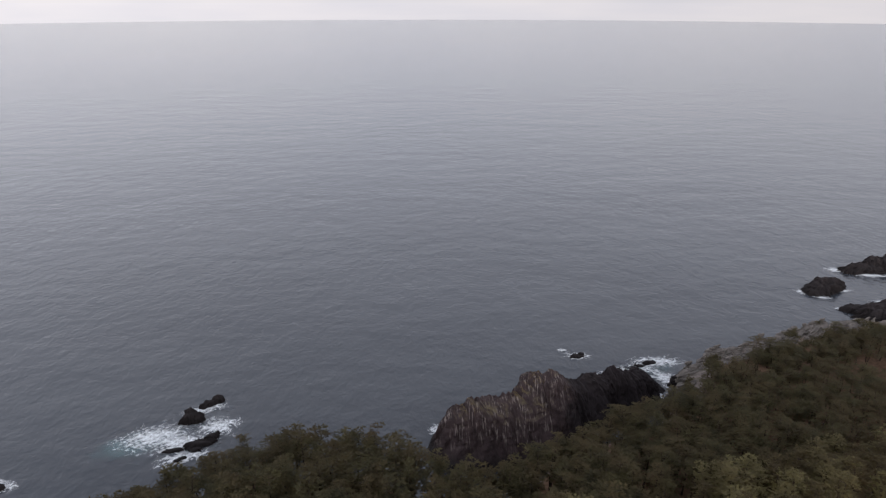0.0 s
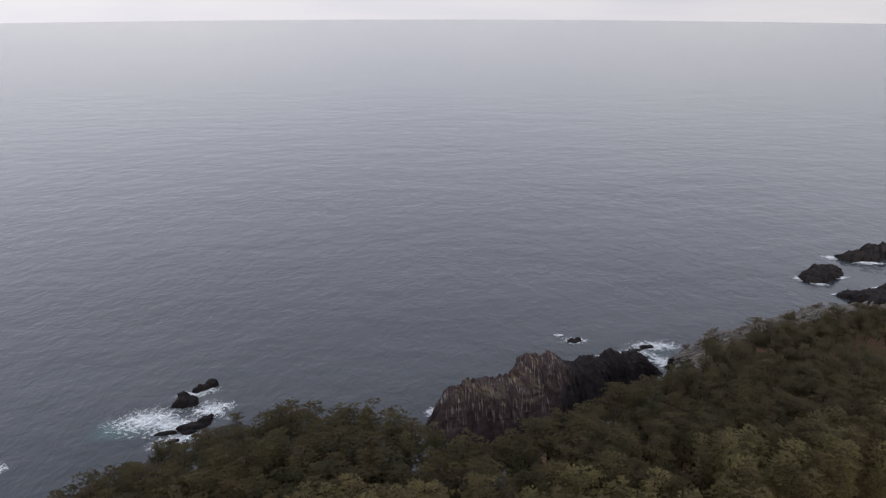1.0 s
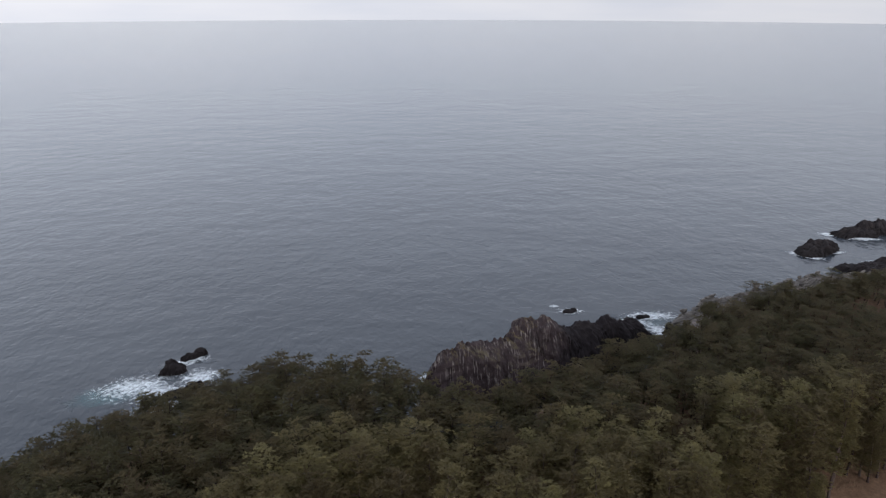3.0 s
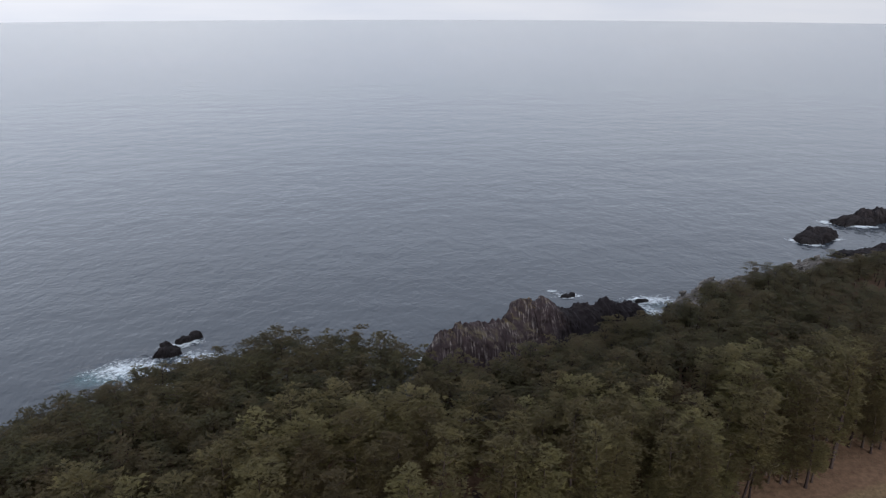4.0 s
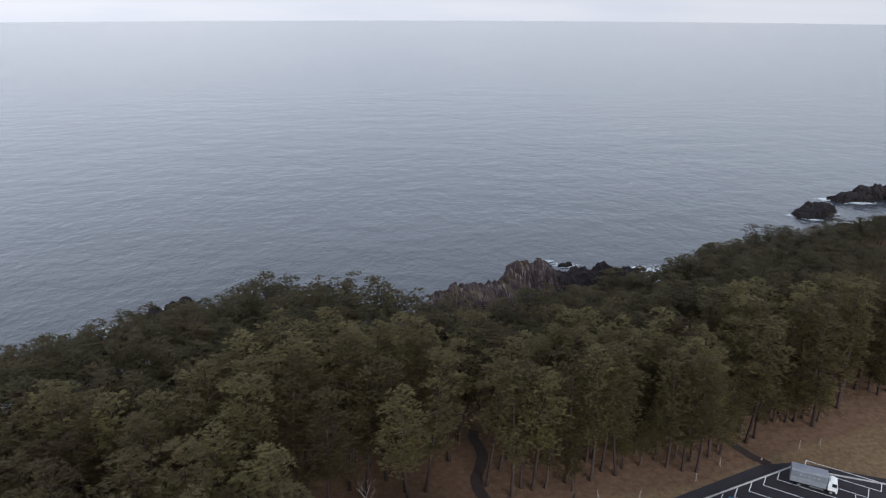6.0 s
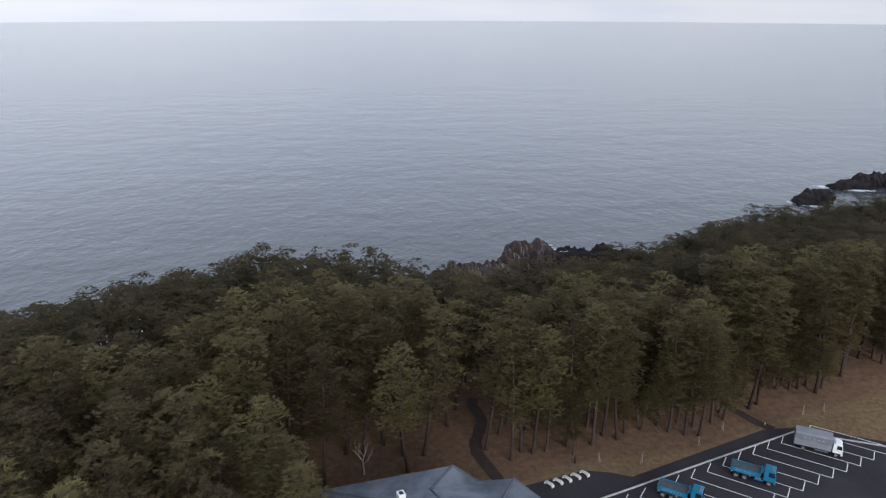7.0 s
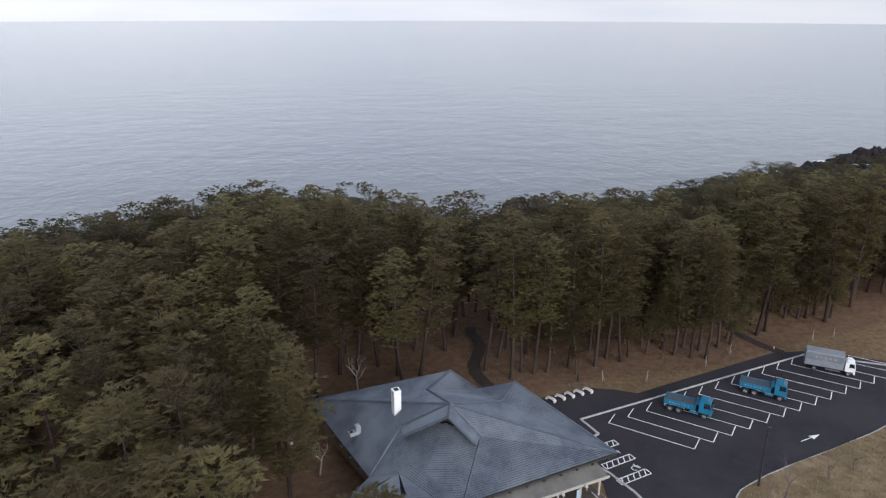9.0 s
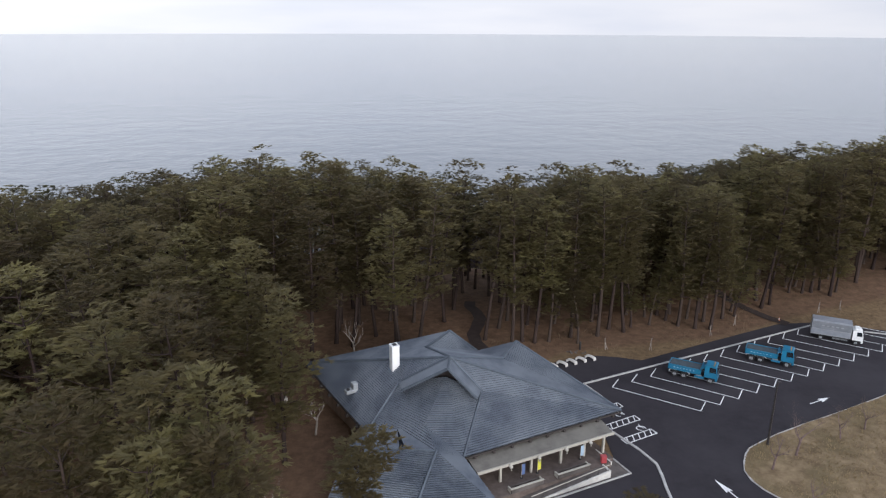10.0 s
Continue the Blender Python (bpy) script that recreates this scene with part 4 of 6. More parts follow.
def cab(parent, front, w, h, z0, depth, paint, window_label="dark cab window"):
    """A cab-over lorry cab, its front face at x = front."""
    g = Geo()
    zt = z0 + h
    prof = [(front, z0), (front + 0.02, z0 + h * 0.45), (front - 0.16, zt - 0.14), (front - 0.32, zt), (front - depth + 0.08, zt), (front - depth, zt - 0.08), (front - depth, z0)]
    n = len(prof)
    vs = [(x, y, z) for y in (-w / 2, w / 2) for x, z in prof]
    for i in (2, 3, 4, 5):
        for k in (0, n):
            x, y, z = vs[i + k]
            vs[i + k] = (x, y * 0.955, z)
    fs = [tuple(range(n)), tuple(range(2 * n - 1, n - 1, -1))] + [(i, i + n, (i + 1) % n + n, (i + 1) % n) for i in range(n)]
    g.add(vs, fs)
    body = part("cab", g, paint, parent)
    s = Geo()
    a, b = z0 + h * 0.5, zt - 0.16
    xa, xb = front + 0.02, front - 0.15
    s.add([(xa + 0.015, -w * 0.44, a), (xa + 0.015, w * 0.44, a), (xb + 0.015, w * 0.42, b), (xb + 0.015, -w * 0.42, b), (xa - 0.02, -w * 0.44, a), (xa - 0.02, w * 0.44, a), (xb - 0.02, w * 0.42, b), (xb - 0.02, -w * 0.42, b)],
          [(0, 1, 2, 3), (7, 6, 5, 4), (0, 4, 5, 1), (1, 5, 6, 2), (2, 6, 7, 3), (3, 7, 4, 0)])
    part("windscreen", s, M_GLASS, body, "dark raked windscreen")
    for sy in (-1, 1):
        k = Geo()
        pts = [(front - 0.16, a - 0.02), (front - 0.28, b), (front - depth * 0.62, b), (front - depth * 0.62, a - 0.02)]
        y0, y1 = sy * w / 2 * 0.97, sy * (w / 2 + 0.012)
        k.add([(x, y0, z) for x, z in pts] + [(x, y1 * (0.965 if z > a else 1), z) for x, z in pts], [(0, 1, 2, 3), (7, 6, 5, 4), (0, 4, 5, 1), (1, 5, 6, 2), (2, 6, 7, 3), (3, 7, 4, 0)])
        part("side_window", k, M_GLASS, body, window_label)
        mi = Geo().box((front + 0.16, sy * (w / 2 + 0.18), z0 + h * 0.62), (0.1, 0.22, 0.42), None, 0.03)
        mi.cyl((front - 0.05, sy * w / 2, z0 + h * 0.8), (front + 0.16, sy * (w / 2 + 0.16), z0 + h * 0.78), 0.02, 6)
        part("mirror", mi, M_CHASSIS, body, "black door mirror")
        part("headlight", Geo().box((front + 0.03, sy * w * 0.38, z0 + 0.12), (0.06, 0.36, 0.17), None, 0.02), M_CHROME, body, "clear headlight")
        part("door_handle", Geo().box((front - depth * 0.55, sy * (w / 2 + 0.012), z0 + h * 0.42), (0.2, 0.04, 0.05)), M_CHASSIS, body)
    part("grille", Geo().box((front + 0.02, 0, z0 + h * 0.27), (0.05, w * 0.62, h * 0.24), None, 0.02), M_CHASSIS, body, "black grille")
    part("bumper", Geo().box((front - 0.1, 0, z0 - 0.22), (0.34, w, 0.42), None, 0.06), paint, parent)
    for i in range(3):
        part("wiper", Geo().box((front + 0.035, -w * 0.28 + i * w * 0.24, a + 0.06), (0.02, 0.5, 0.03)), M_CHASSIS, body)
    return body


def dump_truck(m, label):
    t = thing("dump_truck", label, "truck", m, "parked lorries")
    part("chassis", Geo().box((-0.1, -0.42, 0.85), (7.0, 0.14, 0.26)).box((-0.1, 0.42, 0.85), (7.0, 0.14, 0.26)).box((-1.9, 0, 0.85), (0.3, 0.8, 0.2)).box((2.4, 0, 0.8), (0.4, 0.8, 0.3)), M_CHASSIS, t)
    c = cab(t, 3.68, 2.42, 1.95, 0.98, 1.9, M_BLUE)
    part("roof_marker", Geo().box((3.05, 0, 2.99), (0.12, 1.5, 0.1), None, 0.03), M_LAMPCASE, c, "amber roof marker lamps")
    # tipper body: floor, two sides with ribs, tailgate, headboard
    g = Geo().box((-1.25, 0, 1.18), (4.85, 2.3, 0.12))
    b = part("tipper_body", g, M_BLUE, t)
    for sy in (-1, 1):
        s = Geo().box((-1.25, sy * 1.17, 1.58), (4.85, 0.07, 0.86), None, 0.02).box((-1.25, sy * 1.19, 2.0), (4.95, 0.13, 0.1), None, 0.02)
        part("side_board", s, M_BLUE, b)
        for i in range(6):
            part("rib", Geo().box((-3.45 + i * 0.88, sy * 1.225, 1.58), (0.1, 0.07, 0.8), None, 0.015), M_BLUE, b)
        for i in range(7):
            part("lettering_bar", Geo().box((-2.75 + i * 0.48, sy * 1.211, 1.62), (0.2, 0.012, 0.16)), M_WRITING, b, "white lettering reduced to a plain bar")
        part("mudguard", Geo().tube([(-3.55, sy * 1.06, 0.85), (-3.35, sy * 1.06, 1.1), (-2.0, sy * 1.06, 1.12), (-0.6, sy * 1.06, 1.1), (-0.4, sy * 1.06, 0.85)], [0.05] * 5, 6), M_WHITE, t, "pale tubular mudguard rail")
        part("side_guard", Geo().box((1.05, sy * 1.1, 0.72), (1.4, 0.06, 0.36), None, 0.02), M_BLUE, t)
    part("tailgate", Geo().box((-3.7, 0, 1.6), (0.09, 2.3, 0.9), None, 0.02), M_BLUE, b)
    part("headboard", Geo().box((1.2, 0, 1.75), (0.09, 2.3, 1.2), None, 0.02).box((1.42, 0, 2.32), (0.5, 2.2, 0.07), None, 0.02), M_BLUE, b)
    # dark panel closes the bed in place of its dark inside
    part("bed_panel", Geo().box((-1.25, 0, 1.92), (4.75, 2.2, 0.1), None, 0.04), M_BED_PANEL, b, "dark panel across the load bed")
    part("fuel_tank", Geo().box((0.95, -0.82, 0.72), (0.9, 0.5, 0.5), None, 0.1), M_RIM, t, "bare metal fuel tank")
    part("air_cleaner", Geo().cyl((1.52, 0.7, 1.2), (1.52, 0.7, 2.4), 0.16, 10), M_CHASSIS, t)
    for x in (2.75, -1.25, -2.65):
        for y in (-1.04, 1.04):
            wheel(t, x, y, 0.5, 0.32 if x > 0 else 0.5)
    return t


def box_truck(m, label):
    t = thing("box_truck", label, "truck", m, "parked lorries")
    part("chassis", Geo().box((-0.2, -0.4, 0.75), (7.8, 0.12, 0.22)).box((-0.2, 0.4, 0.75), (7.8, 0.12, 0.22)), M_CHASSIS, t)
    cab(t, 4.1, 2.2, 1.75, 0.85, 1.65, M_WHITE)
    part("wind_deflector", Geo().box((3.1, 0, 2.78), (0.9, 1.7, 0.36), None, 0.12), M_WHITE, t)
    g = Geo().box((-0.95, 0, 2.32), (6.3, 2.34, 2.74), None, 0.05)
    b = part("cargo_box", g, M_ALU, t, "dull aluminium cargo box")
    for sy in (-1, 1):
        part("side_panel", Geo().box((-0.95, sy * 1.172, 2.75), (6.1, 0.03, 1.25), None, 0.01), M_CURTAIN, b, "grey wing panel")
        for i in range(5):
            part("lettering_bar", Geo().box((-2.3 + i * 0.75, sy * 1.19, 2.75), (0.42, 0.012, 0.16)), M_RIM, b, "grey lettering reduced to a plain bar")
        part("seam", Geo().box((-0.95, sy * 1.18, 1.98), (6.3, 0.05, 0.07)), M_RIM, b)
        part("lower_rail", Geo().box((-0.95, sy * 1.18, 1.02), (6.3, 0.06, 0.12)), M_RIM, b)
        part("side_guard", Geo().box((0.6, sy * 1.05, 0.68), (2.4, 0.05, 0.1)).box((0.6, sy * 1.05, 0.5), (2.4, 0.05, 0.08)), M_RIM, t)
    part("rear_door", Geo().box((-4.11, 0, 2.15), (0.04, 2.1, 2.2), None, 0.01), M_ALU, b)
    part("rear_bumper", Geo().box((-4.05, 0, 0.6), (0.12, 2.1, 0.16), None, 0.02), M_CHASSIS, t)
    for x in (3.1, -2.4):
        for y in (-0.97, 0.97):
            wheel(t, x, y, 0.42, 0.26 if x > 0 else 0.42)
    return t


M_CURTAIN = mat("wing_panel_grey", (0.12, 0.13, 0.145), (0.2, 0.21, 0.225), scale=0.8, rough=0.5, bump=0.05)
HEAD = math.degrees(math.atan2(STALL_ALONG.y, STALL_ALONG.x))
dump_truck(pose(48.0, 96.3, G + 0.05, 0, 0, HEAD + 3), "blue tipper lorry parked in a marked bay")
dump_truck(pose(63.0, 100.7, G + 0.05, 0, 0, HEAD + 3), "blue tipper lorry parked in a marked bay")
box_truck(pose(79.3, 108.0, G + 0.05, 0, 0, HEAD + 6), "white-cabbed lorry with a grey aluminium cargo box")


def street_lamp(x, y, h):
    t = thing("street_lamp", "tall slim dark lamp post at the edge of the car park", "street lamp", pose(x, y, G + 0.1))
    part("pole", Geo().tube([(0, 0, 0), (0, 0, 2.0), (0, 0, h)], [0.17, 0.14, 0.1], 12), M_DARKMETAL, t)
    part("base_plate", Geo().box((0, 0, 0.04), (0.42, 0.42, 0.08), None, 0.02), M_DARKMETAL, t)
    part("lantern", Geo().box((0.12, 0, h + 0.03), (0.62, 0.24, 0.12), None, 0.04), M_DARKMETAL, t)
    part("access_door", Geo().box((0, -0.115, 0.75), (0.1, 0.03, 0.4), None, 0.01), M_DARKMETAL, t)


street_lamp(50.0, 76.9, 9.4)


def stone_bench(x, y, turn):
    """An arched pale concrete bench: a rounded slab over two splayed feet."""
    t = thing("concrete_bench", "pale arched concrete bench on the asphalt edge", "bench", pose(x, y, G + 0.05, 0, 0, turn), "row of concrete benches")
    top = [(-0.95, 0.34), (-0.8, 0.47), (-0.4, 0.55), (0.0, 0.57), (0.4, 0.55), (0.8, 0.47), (0.95, 0.34)]
    low = [(-0.72, 0.3), (-0.35, 0.4), (0.0, 0.43), (0.35, 0.4), (0.72, 0.3)]
    out = top + low[::-1]
    n = len(out)
    g = Geo()
    g.add([(x0, yy, z0) for yy in (-0.32, 0.32) for x0, z0 in out], [tuple(range(n)), tuple(range(2 * n - 1, n - 1, -1))] + [(i, i + n, (i + 1) % n + n, (i + 1) % n) for i in range(n)])
    part("seat", g, M_CONC, t)
    for s in (-1, 1):
        part("foot", Geo().box((s * 0.84, 0, 0.17), (0.26, 0.62, 0.36), None, 0.04, 0.9), M_CONC, t)


for i in range(5):
    stone_bench(26.4 + i * 1.75, 101.2 + i * 0.62, 128 + (i % 2) * 5)

bo = thing("bollard", "dark slim marker post standing in the dry grass", "post", pose(32.6, 107.3, ground_at(32.6, 107.3)))
part("shaft", Geo().tube([(0, 0, 0), (0, 0, 1.45), (0, 0, 1.52)], [0.19, 0.19, 0.12], 10), M_DARKMETAL, bo)
part("collar", Geo().tube([(0, 0, 1.15), (0, 0, 1.27)], [0.205, 0.205], 10), M_CHASSIS, bo)

rs_ = random.Random(17)
for i in range(7):
    sx, sy = 30.2 + 0.45 * i + rs_.uniform(-0.3, 0.3), 106.2 + rs_.uniform(-0.5, 0.6)
    g = slab_stack(200 + i)
    st = new("boulder", g.mesh("boulder", M_SHELF))
    k = rs_.uniform(0.07, 0.13)
    st.matrix_basis = pose(sx, sy, ground_at(sx, sy) + 0.02, 0, 0, rs_.uniform(0, 360)) @ Matrix.Diagonal((k, k, k * 1.3, 1))
    tagged(st, "small grey boulder lying in the dry grass by the post", "stone", "boulders by the post")

cone = thing("safety_cone", "small orange and white cone at the path entrance", "cone", pose(73.6, 116.6, ground_at(73.6, 116.6)))
M_ORANGE = plain("faded_orange", (0.5, 0.16, 0.07), 0.6)
part("body", Geo().tube([(0, 0, 0.03), (0, 0, 0.3), (0, 0, 0.7)], [0.17, 0.11, 0.03], 12), M_ORANGE, cone)
part("band", Geo().tube([(0, 0, 0.32), (0, 0, 0.5)], [0.125, 0.09], 12), M_WHITE, cone)
part("foot", Geo().box((0, 0, 0.02), (0.42, 0.42, 0.04), None, 0.01), M_ORANGE, cone)


def ribbon(name, pts, w, label, material):
    g = Geo()
    vs = []
    fine = []
    for (ax, ay), (bx, by) in zip(pts, pts[1:]):
        for k in range(4):
            fine.append((ax + (bx - ax) * k / 4, ay + (by - ay) * k / 4))
    fine.append(pts[-1])
    for i, (x, y) in enumerate(fine):
        ax, ay = fine[max(0, i - 1)]
        bx, by = fine[min(len(fine) - 1, i + 1)]
        d = Vector((bx - ax, by - ay)).normalized()
        n = Vector((-d.y, d.x)) * (w / 2 * (1 + 0.12 * noise.noise(Vector((x * 0.4, y * 0.4, 0)))))
        for k in (-1, -0.33, 0.33, 1):
            px, py = x + n.x * k, y + n.y * k
            vs.append((px, py, ground_at(px, py) + 0.11))
    fs = [(i * 4 + k, i * 4 + k + 1, i * 4 + 5 + k, i * 4 + 4 + k) for i in range(len(fine) - 1) for k in range(3)]
    me = g.add(vs, fs).mesh(name, material, True)
    if me.polygons[0].normal.z < 0:
        me.flip_normals()
    tagged(new(name, me), label, "path", kind="structure")


ribbon("footpath", [(18.5, 101), (17.4, 104.5), (16.1, 108), (15.0, 111.3), (14.9, 114.6), (16.2, 118.2), (17.1, 121.6), (16.8, 125), (15.9, 128.5), (16.4, 132)], 2.3, "dark footpath winding into the pine wood", M_PATH)
ribbon("footpath", [(74.5, 115), (72, 118), (69.5, 122.5), (67.5, 128), (67, 136), (70, 144)], 2.0, "dark footpath leading into the pine wood", M_PATH)

# ---- the visitor centre ----
M_ROOF = mat("blue_grey_metal_roof", (0.062, 0.073, 0.094), (0.118, 0.135, 0.162), scale=0.9, rough=0.45, metal=0.15, bump=0.12, stain=(0.17, 0.188, 0.21), stain_scale=0.22, stain_amount=0.8, spec=0.5)
# dark sheet behind the course gaps paints the shadow under each lip
M_LAP_SHADE = mat("lap_shade_sheet", (0.022, 0.026, 0.034), (0.045, 0.052, 0.064), scale=0.8, rough=0.7, bump=0.05)
M_CAP = mat("ridge_cap_metal", (0.06, 0.071, 0.088), (0.1, 0.117, 0.138), scale=0.8, rough=0.45, metal=0.2, bump=0.05)
# dark timber trim; on the gable wall this colour also paints shade
M_SOFFIT = plain("dark_timber_and_shade", (0.034, 0.027, 0.024), 0.85)
M_WALL = mat("cream_render", (0.36, 0.33, 0.27), (0.48, 0.44, 0.37), scale=0.8, rough=0.85, bump=0.15, stain=(0.26, 0.23, 0.19), stain_scale=0.3)
M_TIMBER = mat("brown_timber_wall", (0.1, 0.066, 0.045), (0.18, 0.12, 0.082), scale=1.2, rough=0.8, bump=0.3, stretch=(1, 1, 0.2))
M_CANOPY = mat("canopy_roof_sheet", (0.095, 0.087, 0.076), (0.15, 0.14, 0.122), scale=0.7, rough=0.7, bump=0.1, stain=(0.15, 0.14, 0.12), stain_scale=0.35)
M_CREAM = plain("cream_paint", (0.36, 0.335, 0.285), 0.6)
M_FLOOR = mat("terrace_tiles", (0.075, 0.058, 0.05), (0.135, 0.105, 0.09), scale=1.2, rough=0.75, bump=0.15)
M_TERR = mat("dark_paving", (0.06, 0.052, 0.048), (0.115, 0.1, 0.09), scale=1.3, rough=0.85, bump=0.15, stain=(0.15, 0.13, 0.12), stain_scale=0.4)
M_YELLOW = plain("yellow_cloth", (0.5, 0.48, 0.05), 0.8)
M_SIGNBLUE = plain("blue_cloth", (0.08, 0.12, 0.24), 0.8)
M_PALEBLUE = plain("pale_blue_board", (0.3, 0.4, 0.5), 0.7)
M_RED = plain("red_enamel", (0.3, 0.04, 0.045), 0.5)
M_GALV = plain("galvanised_sheet", (0.42, 0.44, 0.45), 0.4, 0.6)

V0 = Vector((7.5, 80.3, 38.6))
WC = Vector((-13.0, 96.5, 30.3))
EC = Vector((30.6, 80.1, 30.0))
S3 = Vector((8.4, 71.0, 30.0))
ESW = Vector((-3.3, 77.0, 30.1))
GE = Vector((18.0, 90.4, 35.7))
E2 = Vector((15.1, 84.6, 36.0))
GN = Vector((8.6, 93.6, 36.2))
N2 = Vector((4.85, 87.6, 36.6))
N3 = Vector((12.9, 94.6, 32.3))
SP = Vector((7.0, 77.2, 38.5))
S1, S1B = Vector((1.0, 81.6, 34.6)), Vector((1.3, 79.2, 34.6))
S2, S2B = Vector((11.5, 78.6, 34.5)), Vector((10.6, 76.7, 34.5))
P0 = Vector((6.9, 79.2, 36.4))
P1 = Vector((3.95, 74.4, 32.5))
R1 = Vector((5.05, 70.2, 31.5))
R0 = Vector((-5.2, 72.6, 31.2))
H1 = Vector((1.6, 61.8, 28.3))
H2 = Vector((12.6, 61.8, 28.2))
H0 = Vector((-8.0, 64.0, 28.3))


def clip_z(poly, z, keep_above):
    out = []
    for a, b in zip(poly, poly[1:] + poly[:1]):
        ia, ib = (a.z >= z) == keep_above or a.z == z, (b.z >= z) == keep_above or b.z == z
        if ia:
            out.append(a)
        if ia != ib and abs(b.z - a.z) > 1e-9:
            out.append(a.lerp(b, (z - a.z) / (b.z - a.z)))
    return out


def roof_plane(parent, poly, course=0.29, label=""):
    """A roof slope laid in level courses, with a gap between each and the next that shows dark sheet as the laps'
    shadow; 14 cm thick.
    """
    n = (poly[1] - poly[0]).cross(poly[2] - poly[0]).normalized()
    if n.z < 0:
        poly = poly[::-1]
        n = -n
    g = Geo()
    rise = max(0.05, course * math.sqrt(max(0.0, 1 - n.z * n.z)))
    zlo, zhi = min(p.z for p in poly), max(p.z for p in poly)
    k = math.floor(zlo / rise)
    while k * rise < zhi:
        a, b = k * rise, (k + 1) * rise
        cell = clip_z(clip_z(poly, a, True), b - 0.16 * rise, False)
        if len(cell) >= 3:
            top = [p + n * (0.12 * (1 - (p.z - a) / rise)) for p in cell]
            m = len(cell)
            base = [p - n * 0.03 for p in cell]
            g.add(top + base, [tuple(range(m))] + [(i, i + m, (i + 1) % m + m, (i + 1) % m) for i in range(m)])
        k += 1
    courses = g
    g = Geo()
    m = len(poly)
    lo = [p - n * 0.16 for p in poly]
    hi = [p - n * 0.02 for p in poly]
    g.add(hi + lo, [tuple(range(2 * m - 1, m - 1, -1))] + [(i, i + m, (i + 1) % m + m, (i + 1) % m) for i in range(m)])
    sl = part("roof_slope", g, M_LAP_SHADE, parent, label)
    tagged(part("metal_cladding", courses, M_ROOF, sl), "narrow lapped metal roof courses", kind="stuff")


def ridge(parent, a, b, w=0.34, name="ridge_cap", material=None):
    d = (b - a)
    side = d.cross(Vector((0, 0, 1))).normalized()
    up = side.cross(d).normalized()
    g = Geo()
    vs = []
    for p in (a, b):
        vs += [p + side * w / 2 - up * 0.05, p + side * w / 2 + up * 0.16, p + up * 0.27, p - side * w / 2 + up * 0.16, p - side * w / 2 - up * 0.05]
    g.add(vs, [(0, 1, 6, 5), (1, 2, 7, 6), (2, 3, 8, 7), (3, 4, 9, 8), (4, 0, 5, 9), (0, 4, 3, 2, 1), (5, 6, 7, 8, 9)])
    part(name, g, material or M_CAP, parent)


def eave(parent, a, b, depth=0.34):
    d = (b - a).normalized()
    side = d.cross(Vector((0, 0, 1))).normalized()
    g = Geo()
    vs = []
    for p in (a, b):
        for s, z in ((-0.06, -0.12), (0.1, -0.12), (0.1, -depth), (-0.06, -depth)):
            vs.append(p + side * s + Vector((0, 0, z)))
    g.add(vs, [(0, 1, 5, 4), (1, 2, 6, 5), (2, 3, 7, 6), (3, 0, 4, 7), (3, 2, 1, 0), (4, 5, 6, 7)])
    part("fascia", g, M_SOFFIT, parent)


def wall_run(parent, pts, z0, z1, material, closed=True, w=0.22):
    prs = list(zip(pts, pts[1:] + pts[:1])) if closed else list(zip(pts, pts[1:]))
    for (ax, ay), (bx, by) in prs:
        d = math.hypot(bx - ax, by - ay)
        m = Matrix.Translation(((ax + bx) / 2, (ay + by) / 2, (z0 + z1) / 2)) @ Matrix.Rotation(math.atan2(by - ay, bx - ax), 4, "Z")
        part("wall", Geo().box((0, 0, 0), (d, w, z1 - z0), m), material, parent)


